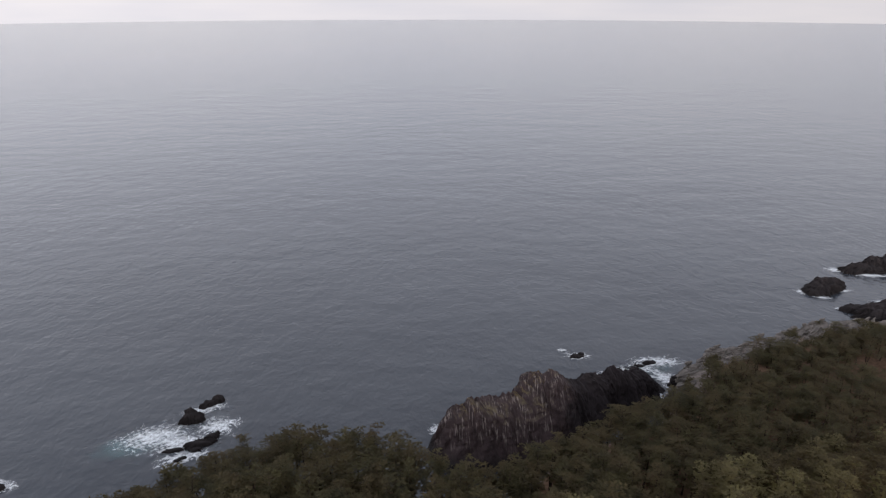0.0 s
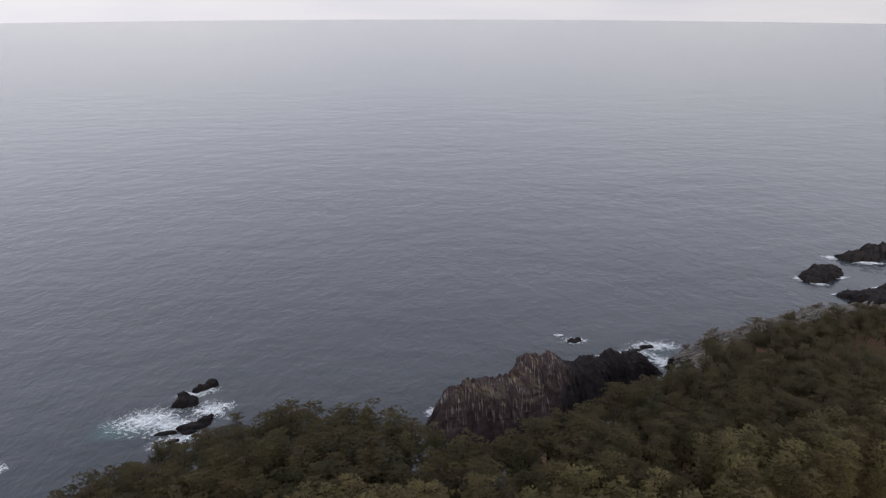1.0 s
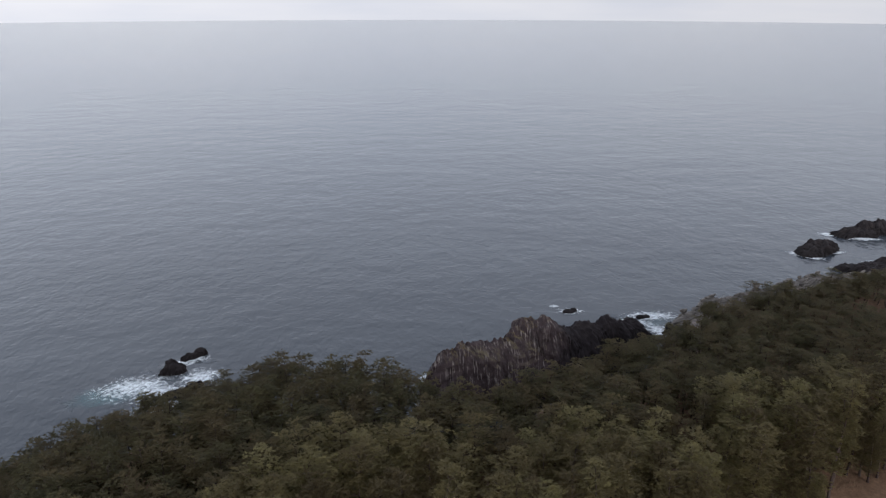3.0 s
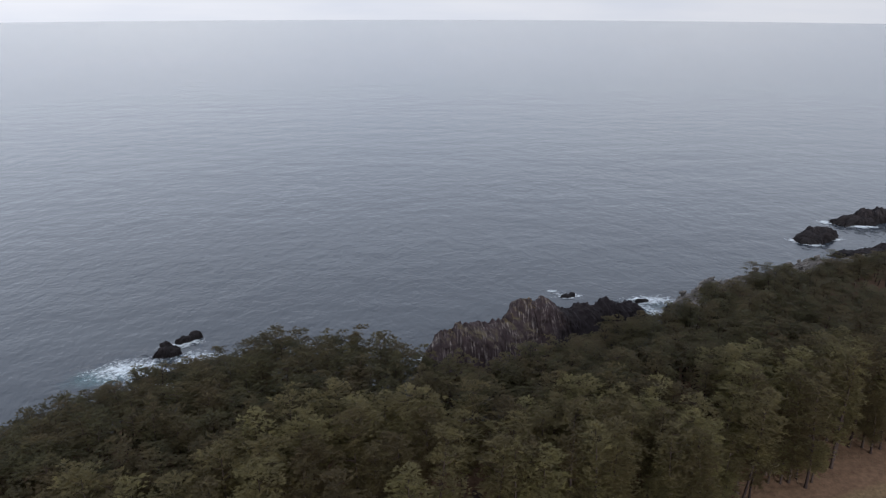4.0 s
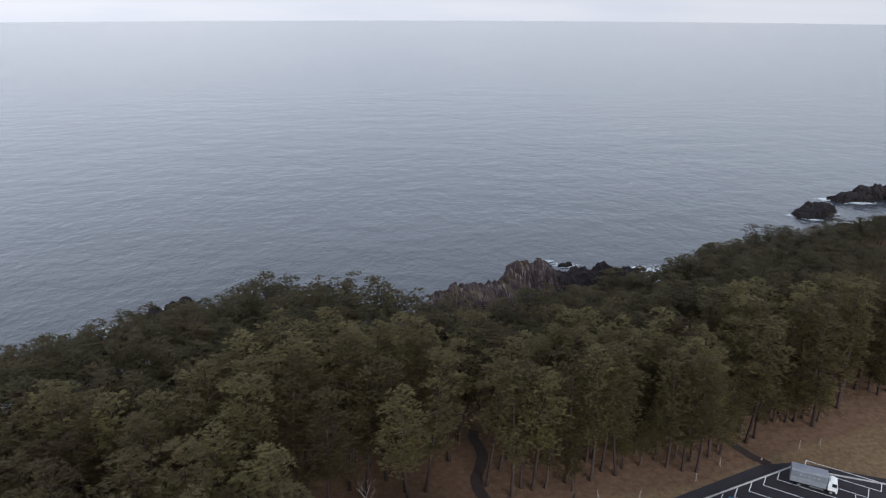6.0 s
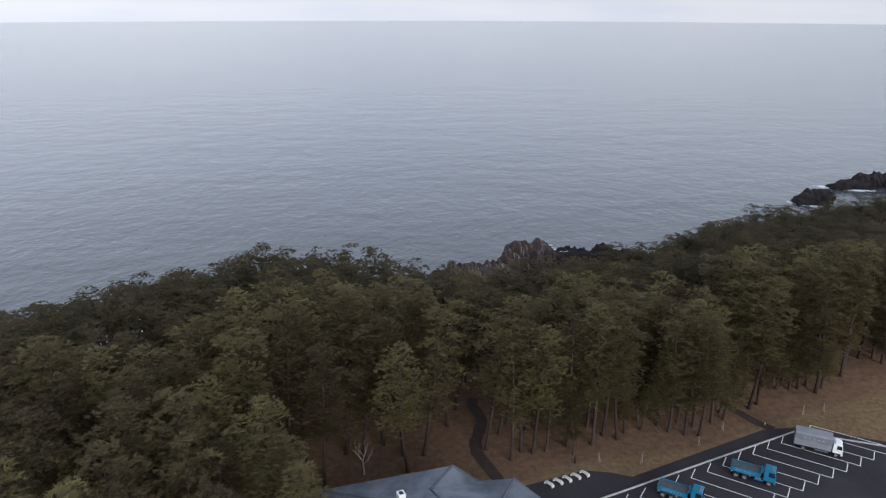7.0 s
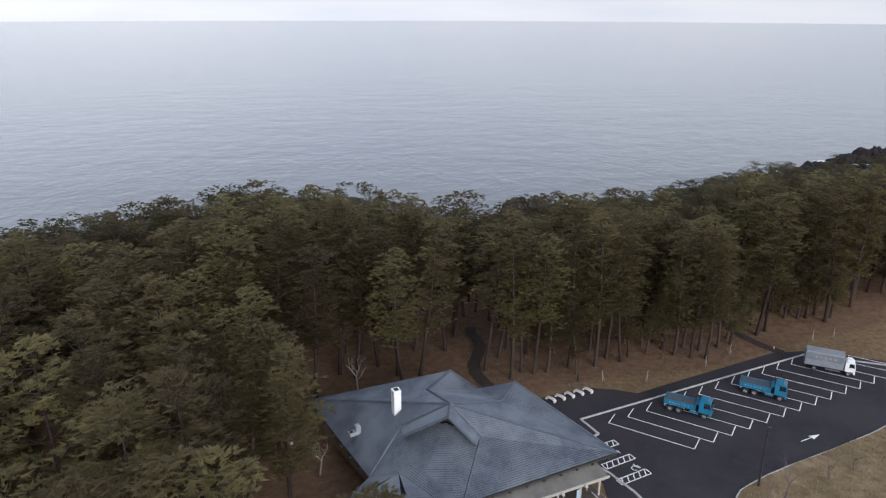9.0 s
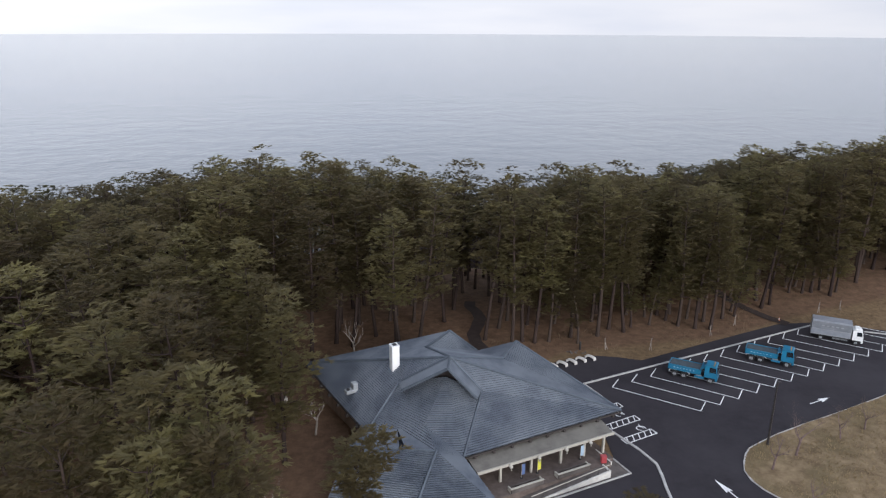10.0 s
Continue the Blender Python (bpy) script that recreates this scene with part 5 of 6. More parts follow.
def build_centre():
    t = thing("visitor_centre", "low visitor centre under a many-gabled blue-grey metal roof", "building")
    for poly in ([V0, EC, S2], [S2, EC, S3], [V0, WC, S1], [S1, WC, ESW], [V0, E2, EC], [E2, GE, EC], [V0, N2, WC], [N2, GN, WC], [N2, GN, N3], [N2, N3, V0],
                 [V0, E2, N3], [E2, GE, N3], [V0, SP, S1B, S1], [V0, SP, S2B, S2], [P0, S1, ESW], [P0, ESW, P1], [P0, S2, S3], [P0, S3, P1],
                 [ESW, P1, R1, R0], [P1, S3, R1], [R0, R1, H1, H0], [R1, S3, H2], [R1, H2, H1]):
        roof_plane(t, [p.copy() for p in poly])
    for a, b in ((V0, WC), (V0, EC), (V0, E2), (E2, GE), (N2, GN), (V0, N2), (V0, SP), (R0, R1), (R1, H1)):
        ridge(t, a, b)
    for a, b in ((S1, ESW), (S2, S3), (GN, N3), (GE, EC), (SP, S1B), (SP, S2B), (V0, S1), (V0, S2)):
        ridge(t, a + Vector((0, 0, 0.03)), b + Vector((0, 0, 0.03)), 0.26, "edge_trim")
    for a, b in ((EC, S3), (S3, H2), (ESW, WC), (WC, GN), (R0, H0)):
        eave(t, b, a)
    # closed gable wall, its dark colour standing in for the shade inside the opening
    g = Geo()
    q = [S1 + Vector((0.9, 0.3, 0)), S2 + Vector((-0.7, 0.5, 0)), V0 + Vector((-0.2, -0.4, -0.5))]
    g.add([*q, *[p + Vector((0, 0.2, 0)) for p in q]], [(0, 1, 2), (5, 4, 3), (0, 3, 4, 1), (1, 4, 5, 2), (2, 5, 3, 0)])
    part("gable_wall", g, M_SOFFIT, t, "gable wall in a dark colour standing in for the opening's shade")
    hall = [(-10.8, 94.6), (-2.0, 78.6), (9.4, 73.2), (28.0, 80.6), (17.2, 88.6), (12.4, 92.2), (8.4, 91.8)]
    wall_run(t, hall[:2], G, 30.4, M_TIMBER, False)
    wall_run(t, hall[1:] + hall[:1], G, 30.4, M_WALL, False)
    wall_run(t, [(-6.0, 72), (-6.6, 58), (10.5, 58), (10.3, 66.5), (9.4, 73)], G, 28.6, M_WALL, False)
    # rafter ends under the south-east eave
    for i in range(9):
        p = S3.lerp(EC, 0.06 + i * 0.11)
        m = Matrix.Translation((p.x + 0.1, p.y - 0.05, p.z - 0.42)) @ Matrix.Rotation(math.atan2(EC.y - S3.y, EC.x - S3.x), 4, "Z")
        part("rafter_end", Geo().box((0, 0.25, 0), (0.34, 0.8, 0.36), m, 0.03), M_SOFFIT, t)
    for i in range(6):
        p = ESW.lerp(WC, 0.12 + i * 0.14)
        m = Matrix.Translation((p.x, p.y, p.z - 0.42)) @ Matrix.Rotation(math.atan2(WC.y - ESW.y, WC.x - ESW.x), 4, "Z")
        part("rafter_end", Geo().box((0, 0, 0), (0.34, 0.8, 0.36), m, 0.03), M_SOFFIT, t)
    # chimney and roof vent
    ch = Geo().box((0, 0, 0), (1.05, 1.15, 4.6), pose(0.45, 84.6, 36.2, 0, 0, 20), 0.04)
    c = part("chimney", ch, M_WHITE, t, "white rendered square chimney")
    part("chimney_rim", Geo().box((0, 0, 0), (1.12, 1.27, 0.14), pose(0.45, 84.6, 38.52, 0, 0, 20), 0.03), M_WHITE, c)
    # solid black slab in place of the flue's dark hole
    part("flue", Geo().box((0, 0, 0), (0.6, 0.7, 0.1), pose(0.45, 84.6, 38.6, 0, 0, 20), 0.02), M_CHASSIS, c, "black slab standing in for the flue opening")
    v = part("roof_vent", Geo().box((0, 0, 0), (1.7, 0.95, 0.5), pose(-5.5, 84.7, 31.9, 0, 0, 28), 0.05), M_GALV, t, "galvanised roof vent")
    part("vent_hood", Geo().box((0.5, 0, 0.6), (0.75, 0.9, 1.0), pose(-5.5, 84.7, 31.9, 0, 0, 28), 0.08), M_GALV, v)
    part("vent_mouth", Geo().cyl((-0.45, 0, 0.2), (-0.45, 0, 0.36), 0.26, 14, None, pose(-5.5, 84.7, 31.9, 0, 0, 28)), M_CHASSIS, v)
    # terrace on the car-park side: canopy, posts, floor, parapet, ramp
    u = Vector((0.931, 0.365, 0))
    w = Vector((-0.365, 0.931, 0))
    o = Vector((10.3, 69.4, 0))

    def at(a, b, z):
        p = o + u * a + w * b
        return Vector((p.x, p.y, z))

    def slab(name, a0, a1, b0, b1, zin, zout, th, material, label=""):
        top = [at(a0, b0, zout), at(a1, b0, zout), at(a1, b1, zin), at(a0, b1, zin)]
        lo = [p - Vector((0, 0, th)) for p in top]
        return part(name, Geo().add(top + lo, [(0, 1, 2, 3), (7, 6, 5, 4), (0, 4, 5, 1), (1, 5, 6, 2), (2, 6, 7, 3), (3, 7, 4, 0)]), material, t, label)

    slab("canopy", -0.5, 19.6, 0.0, 3.6, 29.6, 28.95, 0.16, M_CANOPY, "beige sheet canopy over the terrace")
    slab("canopy_beam", -0.5, 19.7, -0.12, 0.06, 29.02, 29.02, 0.34, M_CREAM, "cream painted canopy beam")
    slab("terrace_floor", -1.0, 17.4, -2.5, 5.0, G + 0.9, G + 0.9, 0.9, M_FLOOR, "brown tiled terrace floor")
    slab("terrace_step", 17.4, 18.8, -1.3, 5.0, G + 0.5, G + 0.5, 0.5, M_FLOOR)
    slab("floor_edge", 17.4, 17.56, -2.5, 0.6, G + 0.97, G + 0.97, 0.5, M_CONC, "pale concrete edge")
    slab("back_wall", -0.5, 18.8, 3.3, 3.5, 29.4, 29.4, 29.4 - G - 0.9, M_TIMBER, "brown timber wall behind the terrace")
    for a in (2.8, 7.2, 11.6, 15.2, 18.3):
        slab("post", a - 0.14, a + 0.14, 0.1, 0.38, 28.8, 28.8, 28.8 - G - 0.9 if a < 17.4 else 28.8 - G - 0.5, M_CREAM, "cream square terrace post")
    for a in (4.0, 8.05, 12.1, 15.8):
        p = at(a, -0.08, 28.75)
        part("wall_lamp", Geo().tube([p, p + Vector((0, -0.2, 0.08)), p + Vector((0.06, -0.42, -0.05)), p + Vector((0.06, -0.46, -0.4))], [0.14, 0.24, 0.22, 0.12], 8), M_CREAM, t, "pale scrolled bracket lamp on the beam")
    for a in (4.9, 9.4, 13.4, 16.6):
        slab("window", a - 1.2, a + 1.2, 3.22, 3.3, 28.9, 28.9, 1.8, M_GLASS, "dark glazed terrace window")
    for a0, a1 in ((2.8, 7.3), (9.45, 14.2)):
        slab("planter_wall", a0, a1, -2.45, -2.3, G + 1.5, G + 1.5, 0.6, M_TERR, "dark low wall along the terrace edge")
        slab("planter_cap", a0 - 0.06, a1 + 0.06, -2.5, -2.25, G + 1.59, G + 1.59, 0.09, M_CREAM, "pale coping")
        slab("planter_wall", a0, a1, -1.75, -1.6, G + 1.4, G + 1.4, 0.5, M_TERR)
        slab("planter_end", a0 - 0.02, a0 + 0.14, -2.3, -1.6, G + 1.5, G + 1.5, 0.6, M_CREAM)
        slab("planter_end", a1 - 0.14, a1 + 0.02, -2.3, -1.6, G + 1.5, G + 1.5, 0.6, M_CREAM)
        # dark fill between the two low walls
        slab("planter_fill", a0 + 0.14, a1 - 0.14, -2.3, -1.75, G + 1.3, G + 1.3, 0.2, M_PATH, "dark fill inside the trough")
    # the ramp climbs along the terrace behind a wedge of pale wall
    rs = [at(4.0, -3.85, G + 0.1), at(16.0, -3.85, G + 0.9), at(16.0, -2.52, G + 0.9), at(4.0, -2.52, G + 0.1)]
    part("ramp", Geo().add(rs + [p - Vector((0, 0, 0.12)) for p in rs], [(0, 1, 2, 3), (7, 6, 5, 4), (0, 4, 5, 1), (1, 5, 6, 2), (2, 6, 7, 3), (3, 7, 4, 0)]), M_TERR, t, "dark paved ramp up to the terrace")
    rw = [(5.8, 0.04), (16.0, 0.04), (16.0, 1.08), (5.8, 0.16)]
    f = [at(a, -4.05, G + z) for a, z in rw] + [at(a, -3.86, G + z) for a, z in rw]
    part("ramp_wall", Geo().add(f, [(0, 1, 2, 3), (7, 6, 5, 4), (0, 4, 5, 1), (1, 5, 6, 2), (2, 6, 7, 3), (3, 7, 4, 0)]), M_CONC, t, "pale wedge-shaped ramp wall")
    part("handrail", Geo().tube([at(4.6, -3.95, G + 1.0), at(15.9, -3.95, G + 1.9)], [0.06, 0.06], 6), M_CREAM, t)
    for k in range(8):
        a = 4.8 + k * 1.58
        part("rail_post", Geo().tube([at(a, -3.95, G + 0.05), at(a, -3.95, G + 1.0 + 0.08 * (a - 4.6))], [0.03, 0.03], 6), M_DARKMETAL, t)
    slab("ramp_end", 16.0, 16.2, -4.05, -2.5, G + 1.08, G + 1.08, 1.05, M_CONC)
    slab("apron", 1.0, 18.9, -4.4, -4.06, G + 0.1, G + 0.1, 0.2, M_TERR, "dark paving beside the ramp")
    slab("apron", 16.2, 18.9, -4.06, -1.3, G + 0.1, G + 0.1, 0.2, M_TERR)
    slab("ramp_edge", 3.0, 18.9, -4.58, -4.4, G + 0.2, G + 0.2, 0.24, M_KERB)
    slab("apron_edge", 18.9, 19.1, -4.58, 3.2, G + 0.2, G + 0.2, 0.24, M_KERB)
    # loose things on the terrace
    fz = G + 0.9
    for a, b0, mt, lab, nm in ((7.8, -0.3, M_YELLOW, "narrow yellow cloth banner on a pole by the terrace", "banner"), (5.5, -0.3, M_SIGNBLUE, "narrow dark blue cloth banner on a pole by the terrace", "banner"),
                               (14.35, -0.2, M_PALEBLUE, "small pale blue poster stand on the terrace", "poster_stand")):
        p = at(a, b0, fz)
        b = thing(nm, lab, "banner", Matrix.Translation(p))
        part("pole", Geo().tube([(0, 0, 0), (0, 0, 2.0)], [0.025, 0.02], 6), M_CREAM, b)
        part("cloth", Geo().box((0.24, 0, 1.2), (0.48, 0.03, 1.5), pose(0, 0, 0, 0, 0, 20), 0.01), mt, b)
        part("foot", Geo().box((0, 0, 0.04), (0.35, 0.35, 0.08), None, 0.02), M_CHASSIS, b)
    rb = thing("red_bin", "red enamelled box standing at the terrace corner", "box", Matrix.Translation(at(16.6, -2.0, fz)))
    part("body", Geo().box((0, 0, 0.45), (0.7, 0.6, 0.9), None, 0.05), M_RED, rb)
    part("lid", Geo().box((0, 0, 0.93), (0.76, 0.66, 0.08), None, 0.03), M_RED, rb)
    cb = thing("meter_cabinet", "weathered beige meter cabinet at the edge of the wood", "cabinet", pose(-15.7, 91.9, ground_at(-15.7, 91.9), 0, 0, 20))
    part("case", Geo().box((0, 0, 0.7), (0.9, 0.7, 1.4), None, 0.03), M_CREAM, cb)
    part("door", Geo().box((0, -0.36, 0.72), (0.78, 0.03, 1.2), None, 0.01), M_CREAM, cb)


build_centre()

# ---- the pine wood ----
CANOPY = [(-78, 146, 44.5), (-60, 150, 47.5), (-38, 150, 51), (-74, 165, 40), (-64, 177, 38), (-112, 138, 33), (-91, 154, 32.5), (-49, 164, 41.5), (-50, 183, 35), (-32, 174, 46.4), (-18, 176, 47.2), (-3, 171, 46.8), (7, 161, 46), (16, 140, 50), (59, 185, 36.5), (80, 198, 37.5),
          (113, 220, 38), (121, 231, 36), (26, 151, 41.5), (111, 193, 42), (169, 245, 33.5), (-46, 82, 56), (-67, 118, 52), (-49, 139, 51.5), (-24, 119, 55), (6, 125, 52), (43, 136, 49), (60, 145, 48), (101, 167, 46.7),
          (101, 130, 54), (82, 122, 49), (-12, 66, 52), (-20, 49, 54.5), (-12, 39, 54), (31, 116, 51.4), (52, 112, 49.6), (76, 128, 53), (125, 237, 34.5)]


def canopy_height(x, y):
    num = den = 0.0
    for cx, cy, cz in CANOPY:
        w = 1.0 / (((x - cx) ** 2 + (y - cy) ** 2) + 16.0) ** 1.6
        num += w * cz
        den += w
    return num / den


def tufts(rr, centres, ups, size, blades, width=0.2, rise=(-0.15, 0.6), lift=0.5, ahead=None):
    """Small sprays of needles: each a fan of narrow triangles leaning out from its centre, all round or, where ahead is given, mostly that way."""
    n = len(centres)
    a = rr.uniform(0, 2 * math.pi, (n, 1)) + np.linspace(0, 2 * math.pi, blades, endpoint=False)[None] + rr.uniform(-0.4, 0.4, (n, blades))
    if ahead is not None:
        a = ahead[:, None] + rr.normal(0, 0.75, (n, blades))
    el = rr.uniform(rise[0], rise[1], (n, blades))
    ln = size * rr.uniform(0.7, 1.35, (n, blades))
    dx, dy, dz = np.cos(a) * np.cos(el), np.sin(a) * np.cos(el), np.sin(el)
    d = np.stack([dx, dy, dz], -1) + ups[:, None, :] * lift
    d /= np.linalg.norm(d, axis=-1, keepdims=True)
    side = np.stack([-np.sin(a), np.cos(a), rr.uniform(-0.68, 0.68, (n, blades))], -1) * (ln * width * rr.uniform(0.7, 1.3, (n, blades)))[..., None]
    c = centres[:, None, :] + np.zeros_like(d)
    tip = c + d * ln[..., None]
    v = np.stack([c + side, tip, c - side], 2).reshape(-1, 3)
    f = np.arange(n * blades * 3).reshape(-1, 3)
    return v, f


def pine_shape(seed, tiers, tuft_n, blades, size, low=0.42, spread=4.2, height=26.0, width=0.24, crown_top=0.97, per_tier=(3, 4, 5)):
    """A red pine of the given height: leaning bare trunk, limbs in tiers, and on each limb a level, fan-shaped spray of needles with air between the layers.
    Returns wood Geo, needle points and triangles."""
    r = random.Random(seed)
    rr = np.random.RandomState(seed)
    wood = Geo()
    lean = (r.uniform(-2.2, 2.2), r.uniform(-2.2, 2.2))
    bend = (r.uniform(-0.8, 0.8), r.uniform(-0.8, 0.8))

    def axis(t):
        return Vector((lean[0] * t + bend[0] * math.sin(t * 4), lean[1] * t + bend[1] * math.sin(t * 4 + 1), height * t))

    ts = [0, 0.05, 0.2, 0.4, 0.6, 0.78, 0.93]
    rad = [0.42, 0.32, 0.28, 0.235, 0.17, 0.1, 0.03]
    wood.tube([axis(t) - Vector((0, 0, 0.4 if t == 0 else 0)) for t in ts], rad, 7, None, False)
    cens, ups, ways = [], [], []

    def spray(tip, turn, long, wide, thick):
        """Tufts over a flat fan that reaches along turn, ragged at the rim and a little domed."""
        n = max(5, int(tuft_n * long * wide))
        q = np.sqrt(rr.uniform(0, 1, n))
        a = rr.uniform(0, 2 * math.pi, n)
        rag = 1 + 0.26 * np.cos(3 * a + r.uniform(0, 6)) + 0.18 * np.cos(7 * a + r.uniform(0, 6))
        u, v = q * rag * np.cos(a) * long, q * rag * np.sin(a) * wide
        z = thick * (1 - np.minimum(1, q) ** 2) + rr.uniform(-0.5, 0.2, n) * thick - 0.05 * u
        cens.append(np.stack([tip.x + u * math.cos(turn) - v * math.sin(turn), tip.y + u * math.sin(turn) + v * math.cos(turn), tip.z + z], -1))
        ups.append(np.stack([np.cos(a + turn) * q, np.sin(a + turn) * q, np.full(n, 0.5)], -1))
        ways.append(np.arctan2(v, u + 1.1 * long) + turn)

    lobes = [(r.uniform(0, 6.28), r.uniform(0.1, 0.34)) for _ in range(3)]
    ga = r.uniform(0, 6.28)
    for k in range(tiers):
        u = (k + 0.5) / tiers
        shape = math.sqrt(max(0.0, 1 - ((u - 0.45) / 0.62) ** 2)) if u > 0.45 else 0.62 + 0.38 * u / 0.45
        for j in range(r.choice(per_tier) if u < 0.85 else 3):
            ga += 2.4 + r.uniform(-0.6, 0.6)
            t = low + (crown_top - low) * (u + r.uniform(-0.36, 0.36) / tiers)
            wide = spread * shape * (0.84 + sum(w * math.cos(ga - p) for p, w in lobes))
            reach = wide * math.sqrt(r.uniform(0.3, 1.0)) * 0.74
            tip = axis(t) + Vector((math.cos(ga) * reach, math.sin(ga) * reach, r.uniform(-0.25, 0.25) - 0.03 * reach))
            if reach > 0.9:
                base = axis(max(0.1, t - 0.02 - 0.012 * reach))
                wood.tube([base, base.lerp(tip, 0.5) + Vector((0, 0, -0.25)), tip], [0.075, 0.05, 0.02], 4, None, False)
            long = spread * r.uniform(0.32, 0.5) * (1.0 if u < 0.8 else 0.85)
            spray(tip, ga, long, long * r.uniform(0.66, 0.95), spread * r.uniform(0.13, 0.2))
    spray(axis(crown_top), 0.0, spread * 0.34, spread * 0.3, spread * 0.16)
    v, f = tufts(rr, np.concatenate(cens), np.concatenate(ups), size, blades, width, (-0.2, 0.3), 0.2, np.concatenate(ways))
    return wood, v, f


NEAR_KINDS = []
for k in range(11):
    low = (0.5, 0.47, 0.38, 0.53, 0.3, 0.42, 0.55, 0.32, 0.24, 0.22, 0.4)[k]
    wd, nv, nf = pine_shape(100 + k, (7, 7, 8, 6, 9, 7, 6, 9, 9, 10, 8)[k], 10.5, 5, 0.66, low, (4.7, 4.3, 5.0, 4.7, 4.9, 3.9, 5.2, 4.4, 3.6, 4.4, 5.5)[k], 26.0, 0.165)
    NEAR_KINDS.append((wd.mesh("pine_trunk", M_BARK, True), numpy_mesh("pine_crown", nv, nf, M_NEEDLE)))
FAR_KINDS = []
for k in range(8):
    wd, nv, nf = pine_shape(300 + k, (5, 5, 5, 4, 5, 5, 6, 5)[k], 9, 3, 0.66, (0.56, 0.58, 0.5, 0.6, 0.54, 0.48, 0.46, 0.56)[k], (4.7, 4.4, 4.9, 5.2, 4.6, 4.1, 3.7, 5.4)[k], 26.0, 0.22)
    FAR_KINDS.append((wd, nv, nf))


def wood_front(x):
    """Where the wood begins behind the clearing."""
    return float(np.interp(x, [-200, -16, -8, 10, 30, 45, 62, 70, 78, 92, 110, 140, 200], [-50, 103, 104, 106, 109, 111, 113.5, 119, 124, 127, 137, 142, 160]))


def wood_here(x, y, d):
    if d < 3.5:
        return False
    if x > 92 and d < float(np.interp(x, [92, 103, 112, 128, 142, 200], [5, 9, 14, 20, 28, 33])) + 3 * math.sin(x * 0.21):
        return False
    if math.hypot((x - 128) / 6, (y - 231) / 4) < 1 or math.hypot((x - 172) / 10, (y - 231) / 3) < 1:
        return False
    if y > wood_front(x):
        for px, py in ((15.6, 109), (15.0, 114), (16.7, 120), (16.7, 125), (71, 119), (69, 124), (67.3, 132)):
            if math.hypot(x - px, y - py) < 2.6:
                return False
        return True
    return x < float(np.interp(y, [20, 50, 62, 75, 90, 103], [-9, -13, -17.5, -22.5, -26, -22]))


